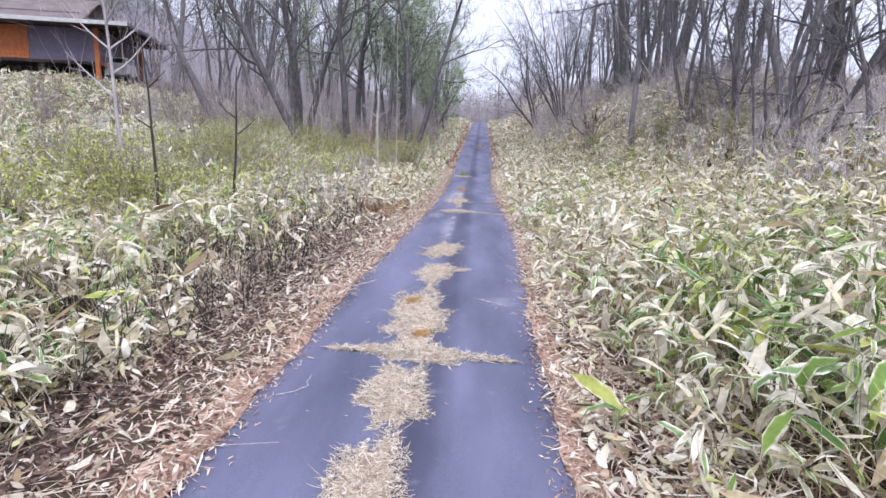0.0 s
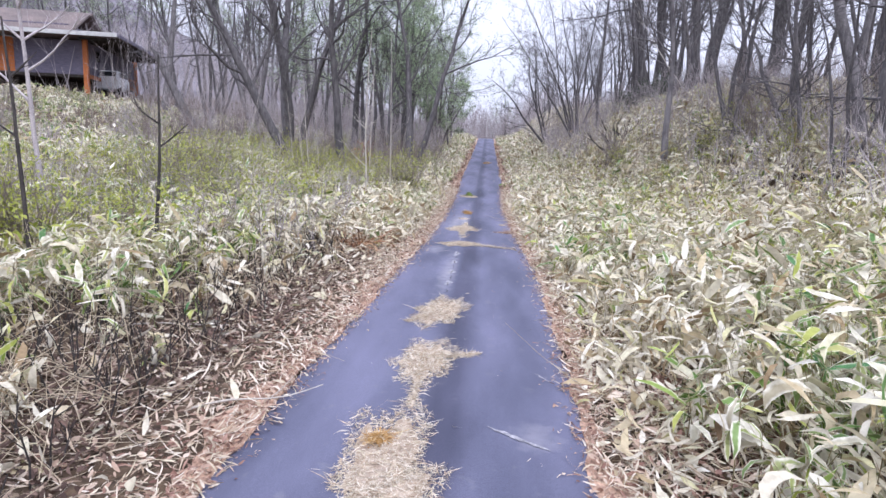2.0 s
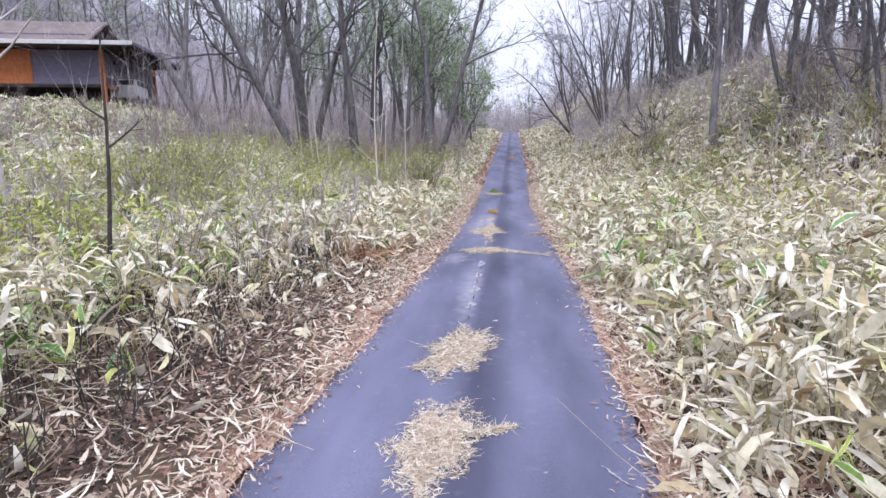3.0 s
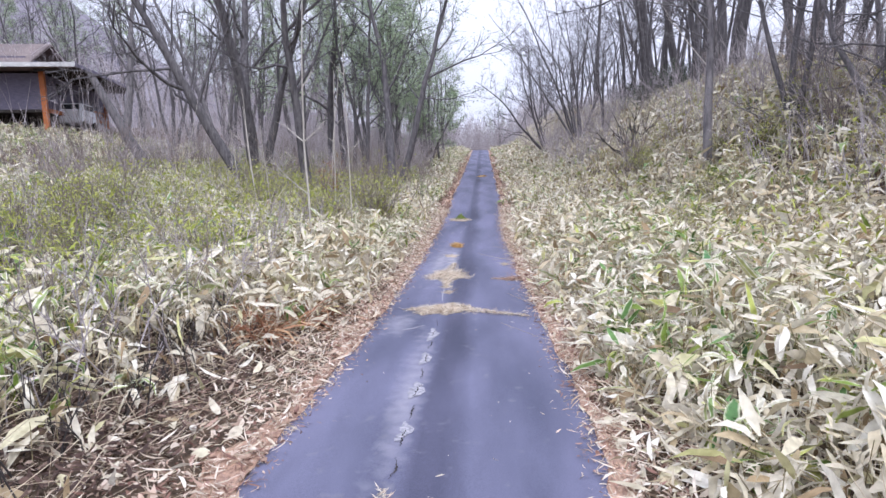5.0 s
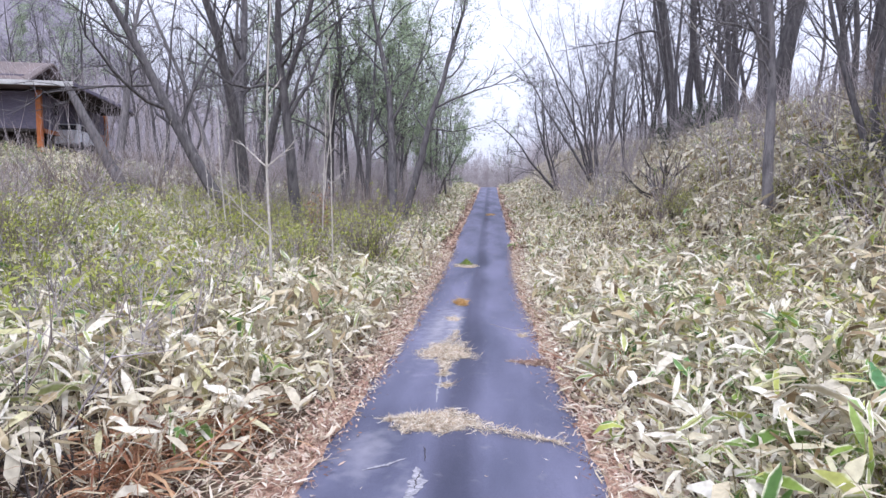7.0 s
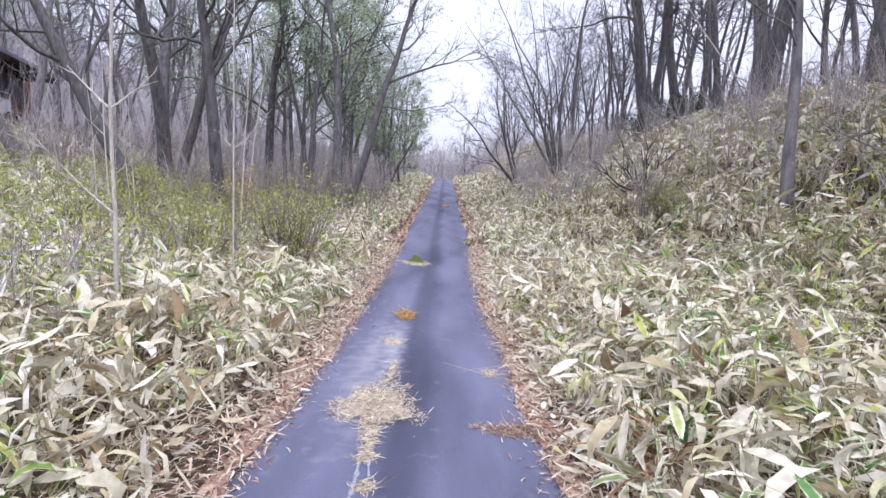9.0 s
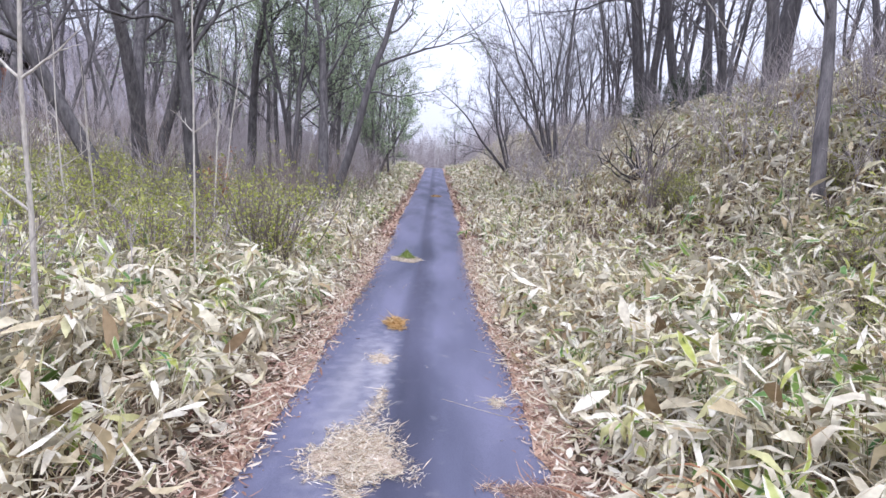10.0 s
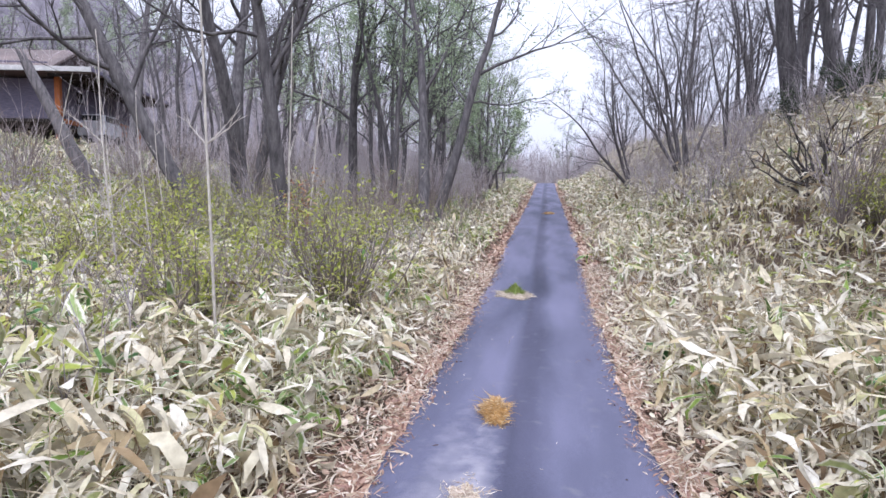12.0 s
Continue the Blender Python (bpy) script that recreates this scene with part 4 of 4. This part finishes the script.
litter("leaf_litter", 302, 12000, lambda r, y: edge_right(y) - 0.03 + r.gamma(1.7, 0.30, len(y)), 0.5, 24, 0.06, m_litter, "dead brown and tan leaves on the verge")
litter("leaf_litter", 303, 3000, lambda r, y: edge_left(y) + 0.03 - r.gamma(1.2, 0.30, len(y)), 24, 60, 0.14, m_litter, "dead brown leaves beside the far path")
litter("leaf_litter", 304, 3000, lambda r, y: edge_right(y) - 0.03 + r.gamma(1.2, 0.30, len(y)), 24, 60, 0.14, m_litter, "dead brown leaves beside the far path")
litter("fallen_leaves", 305, 800, lambda r, y: edge_left(y) - 0.1 - r.gamma(2.5, 0.45, len(y)), 0.5, 20, 0.17, m_straw_leaf, "dry bamboo leaves lying beside the path", 0.04)
litter("fallen_leaves", 306, 3600, lambda r, y: edge_right(y) + 0.06 + r.gamma(1.8, 0.30, len(y)), 0.5, 20, 0.13, m_straw_leaf, "dry bamboo leaves lying beside the path", 0.04)
litter("straw_bits", 307, 260, lambda r, y: r.uniform(edge_left(y) + 0.03, edge_right(y) - 0.03), 1, 30, 0.045, m_needles, "scattered straw bits on the asphalt", 0.02, 0.35)
litter("dry_grass", 308, 11000, lambda r, y: edge_left(y) + 0.05 - r.gamma(1.4, 0.30, len(y)), 0.5, 24, 0.10, m_needles, "fine dry grass on the verge", 0.03, 0.35)
litter("dry_grass", 309, 17000, lambda r, y: edge_right(y) - 0.05 + r.gamma(1.6, 0.33, len(y)), 0.5, 24, 0.10, m_needles, "fine dry grass on the verge", 0.03, 0.35)


# ---- twigs lying about ----
def fallen_twig(x, y, length, turn, label, seed, r=0.006, mat=None):
    rng = np.random.default_rng(seed)
    q = grow(rng, (0, 0, 0.03), np.array([1, 0, 0.02]), length, 7, 0.07)
    q[:, 2] = 0.03 + 0.02 * np.sin(np.arange(8))
    tb = Tubes()
    tb.add(q, r, r * 0.4, 6)
    root = thing("fallen_twig", label, "twig", "twigs on the ground")
    child("stem", tb.mesh("stem", mat or m_twig), root)
    tb = Tubes()
    tb.add(grow(rng, q[4], np.array([0.8, 0.5, 0.15]), length * 0.3, 3, 0.1), r * 0.5, r * 0.2, 5)
    child("side_shoot", tb.mesh("side_shoot", mat or m_twig), root)
    root.matrix_basis = pose(x, y, float(land(x, y)), 0, 0, turn)


fallen_twig(-1.45, 5.6, 0.75, 25, "pale thin twig reaching onto the asphalt edge", 1, 0.007, m_bark_pale)
fallen_twig(-2.6, 6.9, 1.1, 8, "long pale twig on the leaf litter", 2, 0.007, m_bark_pale)
fallen_twig(-2.9, 8.3, 1.3, -12, "long grey twig on the leaf litter", 3)
fallen_twig(-2.2, 9.6, 0.9, 30, "crooked grey twig in dead leaves", 4)
fallen_twig(-3.2, 10.6, 1.6, 16, "long bent twig over the bamboo grass", 5, 0.008, m_bark_pale)
fallen_twig(-1.9, 4.1, 0.6, -30, "short brown twig on the verge", 6)
fallen_twig(1.0, 6.0, 0.35, -60, "short twig at the asphalt edge", 7, 0.004)
fallen_twig(0.95, 8.4, 0.45, 70, "thin twig at the asphalt edge", 8, 0.004)
fallen_twig(-1.0, 12.7, 0.28, 4, "short pale straw stalk at the asphalt edge", 9, 0.004, m_bark_pale)
fallen_twig(-2.4, 11.6, 1.2, -6, "grey twig among fallen bamboo leaves", 10)
fallen_twig(-2.0, 13.4, 0.8, 20, "thin grey twig beside the path", 11)


# ---- dry stalks between the leaves ----
def stalks(seed, count, x0, x1, y0, y1, label):
    rng = np.random.default_rng(seed)
    tb = Tubes()
    for _ in range(count):
        y = rng.uniform(y0, y1)
        x = rng.uniform(x0, x1)
        if float(start_left(y)) + 0.45 < x < float(start_right(y)) - 0.1:
            continue
        p = np.array([x, y, float(land(x, y)) + 0.02])
        d = np.array([rng.normal(0, 0.9), rng.normal(0, 0.9), rng.uniform(-0.05, 0.8)])
        p[2] += rng.uniform(0, 0.4) * min(1.0, max(float(start_left(y)) - x, x - float(start_right(y)), 0.0))
        tb.add(grow(rng, p, d / np.linalg.norm(d), rng.uniform(0.25, 0.9), 3, 0.12), rng.uniform(0.0015, 0.004), 0.001, 3)
    tagged(new("dry_stalks", tb.mesh("dry_stalks", m_stalk)), label, "stalks", kind="stuff")


m_stalk = plain("dry_stalk", (0.40, 0.32, 0.22), (0.66, 0.57, 0.42), 6, 0.85)
stalks(331, 3800, -4.5, -1.2, 1, 20, "thin dry tan stalks among the bamboo grass")
stalks(332, 3000, 0.9, 4.5, 1, 20, "thin dry tan stalks among the bamboo grass")


# ---- pale scuffs on the asphalt ----
def scuff(points, width, seed, name="scuff", mat=None):
    rng = np.random.default_rng(seed)
    p = np.array(points, float)
    u = np.linspace(0, len(p) - 1, 6 * len(p))
    x, y = np.interp(u, np.arange(len(p)), p[:, 0]), np.interp(u, np.arange(len(p)), p[:, 1])
    x += rng.normal(0, 0.004, len(u))
    dx, dy = np.gradient(x), np.gradient(y)
    n = np.hypot(dx, dy) + 1e-9
    w = width * rng.uniform(0.3, 1.0, len(u)) * np.sin(np.linspace(0.15, np.pi - 0.15, len(u)))
    a, b = np.stack([x - dy / n * w, y + dx / n * w], 1), np.stack([x + dy / n * w, y - dx / n * w], 1)
    v = np.stack([a, b], 1).reshape(-1, 2)
    z = crown_z(v[:, 0], v[:, 1]) + 0.004
    i = np.arange(len(u) - 1) * 2
    child(name, raw_mesh(name, np.column_stack([v, z]), np.stack([i, i + 1, i + 3, i + 2], 1), mat or m_chalk), road)


scuff([(-1.03, 3.26), (-0.99, 3.33), (-0.88, 3.40), (-0.83, 3.48), (-0.85, 3.68)], 0.010, 1)
scuff([(0.14, 5.70), (0.31, 5.57), (0.46, 5.47)], 0.022, 2)
scuff([(-0.59, 11.34), (-0.48, 11.41), (-0.37, 11.51)], 0.016, 3)
scuff([(0.46, 6.56), (0.56, 6.40)], 0.008, 4)
scuff([(0.60, 10.30), (0.70, 10.36)], 0.010, 5)
scuff([(-0.32, 13.37), (-0.30, 12.95), (-0.29, 12.48)], 0.016, 6)
scuff([(-0.24, 12.98), (-0.27, 13.35), (-0.26, 13.54)], 0.020, 7)
for k, (a, c) in enumerate(((9.15, 9.4), (9.75, 10.05), (10.4, 10.7), (11.0, 11.4))):
    scuff([(-0.31, a), (-0.27, (a + c) / 2), (-0.30, c)], 0.06, 8 + k)


for k, line in enumerate(([(-1.05, 4.16), (-0.7, 4.13), (-0.3, 4.10), (0.2, 4.06), (0.62, 4.02)], [(-0.88, 12.2), (-0.4, 12.12), (0.1, 12.0), (0.68, 11.75)])):
    scuff(line, 0.006, 40 + k, "crack", m_crack)
for k in range(9):
    scuff([(-0.29 + 0.012 * (k % 3), 8.75 + 0.34 * k), (-0.27 - 0.014 * (k % 2), 8.86 + 0.34 * k), (-0.29 + 0.01 * (k % 4), 8.97 + 0.34 * k)], 0.006, 60 + k, "crack", m_crack)


# ---- heaps of dry grass on the asphalt ----
def heap(x, y, half_x, half_y, tails, count, label, seed, mat=None, height=0.022, long=0.055, name="grass_heap", category="dry grass", up=0.0):
    """A low ragged mound of chopped straw; tails: (dx, dy, width) of tapering streaks that run out of it."""
    rng = np.random.default_rng(seed)
    mat = mat or m_needles
    count = int(count * 8)
    root = thing(name, label, category, "dry grass on the path")
    n = 48
    ang = np.linspace(0, 2 * np.pi, n, endpoint=False)
    wob = 0.70 + 0.15 * np.sin(ang * 2 + seed) + 0.12 * np.sin(ang * 5 + 2 * seed) + 0.09 * np.sin(ang * 9 + 3 * seed) + rng.normal(0, 0.06, n)
    rings = [(0.0, 1.0), (0.3, 0.9), (0.55, 0.7), (0.8, 0.35), (1.0, 0.0)]
    v, f = [], []
    for u, hgt in rings:
        px, py = half_x * wob * np.cos(ang) * u * 0.86, half_y * wob * np.sin(ang) * u * 0.86
        v.append(np.stack([px, py, hgt * height * rng.uniform(0.5, 1.25, n) - 0.003], 1))
    for k in range(len(rings) - 1):
        i = np.arange(n)
        f.append(np.stack([k * n + i, (k + 1) * n + i, (k + 1) * n + (i + 1) % n, k * n + (i + 1) % n], 1))
    child("mound", raw_mesh("mound", np.concatenate(v), np.concatenate(f), m_mound if mat is m_needles else mat), root)
    u, a = rng.uniform(0, 1, count) ** 0.55 * 1.10, rng.uniform(0, 6.28, count)
    w = np.interp(a, ang, wob, period=6.2832)
    bx, by = half_x * w * np.cos(a) * u, half_y * w * np.sin(a) * u
    for dx, dy, wide in tails or ():
        t = rng.uniform(0, 1, count) ** 1.2
        on = rng.uniform(size=count) < 0.24
        side = rng.normal(0, 0.45, count) * wide * (1.05 - t)
        ln = math.hypot(dx, dy)
        bx, by = np.where(on, dx * t - side * dy / ln, bx), np.where(on, dy * t + side * dx / ln, by)
        u = np.where(on, np.maximum(t, 0.4), u)
    bz = 0.004 + height * np.clip(1 - u, 0, 1) * rng.uniform(0.3, 1.3, count)
    bl = blades(rng, np.stack([bx, by, bz], 1), rng.uniform(0, 6.28, count), rng.uniform(-0.1, 0.4, count), rng.lognormal(-0.45, 0.5, count) * long, rng.uniform(0.002, 0.0065, count), rng.uniform(-0.4, 0.9, count), 2, flat=True)
    child("straw", joined("straw", [bl], mat), root)
    root.matrix_basis = pose(x, y, float(crown_z(np.array(x), np.array(y))) + up)
    return root


m_mound = plain("straw_mound", (0.34, 0.26, 0.20), (0.58, 0.49, 0.39), 26, 0.95, relief=1.0, fine=90)
heap(-0.30, 2.3, 0.22, 0.95, None, 900, "long strip of tan dry grass on the asphalt", 1)
heap(-0.29, 3.45, 0.22, 0.62, None, 900, "tan dry grass clippings along the middle of the path", 2)
heap(-0.24, 4.13, 0.42, 0.24, [(0.68, -0.06, 0.20), (-0.62, 0.03, 0.10)], 1000, "dry grass heap lying across the path", 3)
heap(-0.31, 5.0, 0.36, 1.05, None, 1000, "oval patch of tan dry grass on the asphalt", 4)
heap(-0.29, 6.7, 0.31, 0.55, [(0.38, 0.2, 0.12), (0.0, -0.8, 0.05)], 700, "round patch of dry grass with straws sticking out", 5)
heap(-0.28, 8.05, 0.29, 0.62, [(-0.25, -0.4, 0.12)], 700, "ragged patch of pale dry grass on the asphalt", 6)
heap(-0.24, 12.1, 0.34, 0.30, [(0.80, -0.30, 0.14), (-0.36, 0.02, 0.14)], 800, "pale dry grass heap with a thin tail across the path", 7)
heap(-0.30, 13.95, 0.30, 0.55, [(0.04, 1.0, 0.16), (0.02, -0.75, 0.07)], 800, "triangular heap of pale dry grass on the path", 8)
heap(-0.30, 16.7, 0.09, 0.32, None, 300, "small clump of orange-brown grass growing through asphalt", 9, m_orange_moss, 0.05, 0.07, "grass_tuft", "grass tuft")
heap(-0.40, 21.1, 0.34, 0.42, None, 500, "pale dry grass ring round a moss cushion", 10)
heap(-0.40, 21.2, 0.18, 0.22, None, 500, "green moss cushion growing on the asphalt", 11, m_moss, 0.12, 0.06, "moss_cushion", "moss")
heap(0.1, 37.5, 0.28, 0.7, None, 300, "orange dry grass patch on the far path", 12, m_orange_moss, 0.05, 0.09, "grass_tuft", "grass tuft")
heap(0.62, 13.65, 0.30, 0.12, [(-0.38, 0.03, 0.08)], 260, "reddish dry grass reaching onto the path edge", 13, m_litter, 0.02, 0.09)
for i, (x, y) in enumerate(((-0.24, 4.52), (-0.40, 5.45))):
    heap(x, y, 0.075, 0.10, None, 50, "small orange dead tuft in the dry grass", 50 + i, m_orange_moss, 0.02, 0.06, "grass_tuft", "grass tuft", 0.016)
for i, (x, y, s) in enumerate(((-0.25, 12.9, 0.06), (-0.28, 13.2, 0.06), (-0.34, 15.6, 0.16), (0.44, 14.75, 0.06))):
    heap(x, y, s, s * 1.6, None, 22, "wisp of pale straw on the asphalt", 20 + i, None, 0.008, 0.07)


def dry_fern(x, y, seed):
    rng = np.random.default_rng(seed)
    root = thing("dry_fern", "withered red-brown fern clump beside the path", "fern")
    n = 260
    base = np.stack([rng.normal(0, 0.12, n), rng.normal(0, 0.12, n), rng.uniform(0, 0.1, n)], 1)
    child("frond", joined("frond", [blades(rng, base, rng.uniform(0, 6.28, n), rng.uniform(0, 1.1, n), rng.uniform(0.2, 0.5, n), rng.uniform(0.006, 0.018, n), rng.uniform(0.6, 2.4, n), 4)], m_fern), root)
    put(root, x, y)


for k, (x, y) in enumerate(((-1.65, 11.0), (-1.9, 11.4), (-1.5, 11.6), (-2.63, 16.2), (-3.0, 17.2), (1.2, 13.2))):
    dry_fern(x, y, 400 + k)


# ---- cabin on the slope ----
HOUSE = Matrix.Translation((-27.8, 45.4, 0)) @ Matrix.Rotation(radians(15.3), 4, "Z")
cabin = thing("cabin", "dark weathered cabin with orange posts and flat overhanging roof", "house")
cabin.matrix_basis = HOUSE
Z0, Z1 = 5.75, 8.0


def on_cabin(name, blocks, mat, parent=None, label="", bevel=0.02):
    return child(name, boxes(name, blocks, mat, bevel), parent or cabin, label)


on_cabin("wall", [((-7.6, 0.12, (Z0 + Z1) / 2), (15, 0.2, Z1 - Z0))], m_wall)
on_cabin("wall", [((-0.12, 6.2, (Z0 + Z1) / 2), (0.2, 11.9, Z1 - Z0))], m_wall)
on_cabin("wall", [((-7.6, 12.2, (Z0 + Z1) / 2), (15, 0.2, Z1 - Z0))], m_wall)
on_cabin("wall", [((-15.1, 6.2, (Z0 + Z1) / 2), (0.2, 12, Z1 - Z0))], m_wall)
for k in range(9):
    on_cabin("board", [((-2.2, 0.0, Z0 + 0.16 + 0.25 * k), (4.2, 0.03, 0.235))], m_wall, bevel=0.006)
for k in range(9):
    on_cabin("board", [((-9.3, -0.02, Z0 + 0.16 + 0.25 * k), (9.8, 0.04, 0.235))], m_orange, label="orange stained board", bevel=0.006)
for p in ((0.05, -0.1), (0.05, 12.1)):
    on_cabin("post", [((p[0], p[1], 6.2), (0.30, 0.30, 3.9))], m_orange, label="orange timber post")
on_cabin("beam", [((0.1, 6.0, 5.68), (0.16, 11.6, 0.26))], m_orange, label="orange floor beam")
# beam, deck and foundation take the near-black that paints in the shade below
on_cabin("beam", [((-7.4, -0.02, 5.66), (15.2, 0.18, 0.18))], m_shade_dark)
on_cabin("floor_deck", [((-7.4, 6.1, 5.6), (15, 12, 0.12))], m_shade_dark)
on_cabin("foundation", [((-7.4, 7.5, 4.7), (14, 8.0, 1.9))], m_shade_dark)
roof = on_cabin("roof", [((-6.6, 5.0, 8.28), (18.2, 13.2, 0.22))], m_roof)
on_cabin("fascia", [((-6.6, -1.66, 8.30), (18.3, 0.06, 0.28))], m_fascia, roof, "pale grey fascia")
on_cabin("fascia", [((2.54, 5.0, 8.30), (0.06, 13.2, 0.24))], m_wall, roof)
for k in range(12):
    on_cabin("rafter", [((1.2, -0.9 + 1.1 * k, 8.08), (2.6, 0.10, 0.18))], m_shade_dark, bevel=0.01)
for sgn, cx in ((1, 3.2), (-1, 8.6)):
    on_cabin("upper_roof", [((-8.0, cx, 9.6), (13.5, 5.7, 0.16), 0, 25 * sgn)], m_roof, label="brown sheet upper roof")
on_cabin("upper_wall", [((-8.0, 5.9, 8.9), (12.4, 6.6, 1.2))], m_wall)
win = on_cabin("window", [((0.0, 2.6, 7.3), (0.06, 0.7, 0.7))], m_shade_dark)
on_cabin("pane", [((0.03, 2.6, 7.3), (0.03, 0.58, 0.58))], m_glass, win, bevel=0.004)
on_cabin("rail", [((0.25, 9.0, 6.35), (0.08, 5.4, 0.10))], m_orange, label="orange rail")
for k in range(9):
    on_cabin("baluster", [((0.25, 6.6 + 0.6 * k, 6.05), (0.05, 0.05, 0.6))], m_orange, bevel=0.005)

van = thing("parked_van", "small white van parked beneath the cabin deck", "van")
van.matrix_basis = HOUSE @ pose(0.55, 4.0, 0)
vz = float(land(-28.3, 49.4)) - 0.02
body = child("body", boxes("body", [((0, 0, vz + 0.85), (1.5, 3.0, 0.9)), ((0, 0.1, vz + 1.45), (1.4, 2.6, 0.55))], m_white, 0.08), van)
child("window", boxes("window", [((0, -1.215, vz + 1.45), (1.1, 0.05, 0.40))], m_glass, 0.02), body, "dark rear window")
child("window", boxes("window", [((0.705, 0.2, vz + 1.47), (0.04, 2.0, 0.36))], m_glass, 0.02), body, "dark side window")
for wx in (-0.68, 0.68):
    for wy in (-1.0, 1.0):
        bm = bmesh.new()
        bmesh.ops.create_cone(bm, cap_ends=True, segments=20, radius1=0.28, radius2=0.28, depth=0.18, matrix=pose(wx, wy, vz + 0.27, 0, 90, 0))
        me = bpy.data.meshes.new("wheel")
        bm.to_mesh(me)
        bm.free()
        me.materials.append(m_rubber)
        child("wheel", me, van)

# far wooded rise that closes the view; its haze is in the base colour
def hills():
    a = np.linspace(0, 2 * np.pi, 181)
    rr = np.array([150.0, 170, 200, 240, 300])
    hh = np.array([-6.0, 4, 8, 11, 13])
    rng = np.random.default_rng(9)
    wob = 1 + 0.15 * np.sin(a * 5) + 0.1 * np.sin(a * 11 + 1)
    wob[-1] = wob[0]
    gap = 1 - 0.55 * np.exp(-((a - np.pi / 2) / 0.12) ** 2)
    tall = 1 + 8.5 * np.exp(-((a - 2.36) / 0.34) ** 2)
    gap = gap * tall
    v = np.stack([rr[:, None] * np.cos(a), rr[:, None] * np.sin(a), hh[:, None] * wob * gap + rng.uniform(-0.8, 0.8, (5, 181)) * 1.0], -1).reshape(-1, 3)
    i = (np.arange(4)[:, None] * 181 + np.arange(180)[None]).ravel()
    return raw_mesh("backdrop", v, np.stack([i, i + 1, i + 182, i + 181], -1), m_far_hazed, smooth=True)


tagged(new("backdrop", hills()), "distant wooded rise in a purple-grey haze tint", "woods", kind="structure")
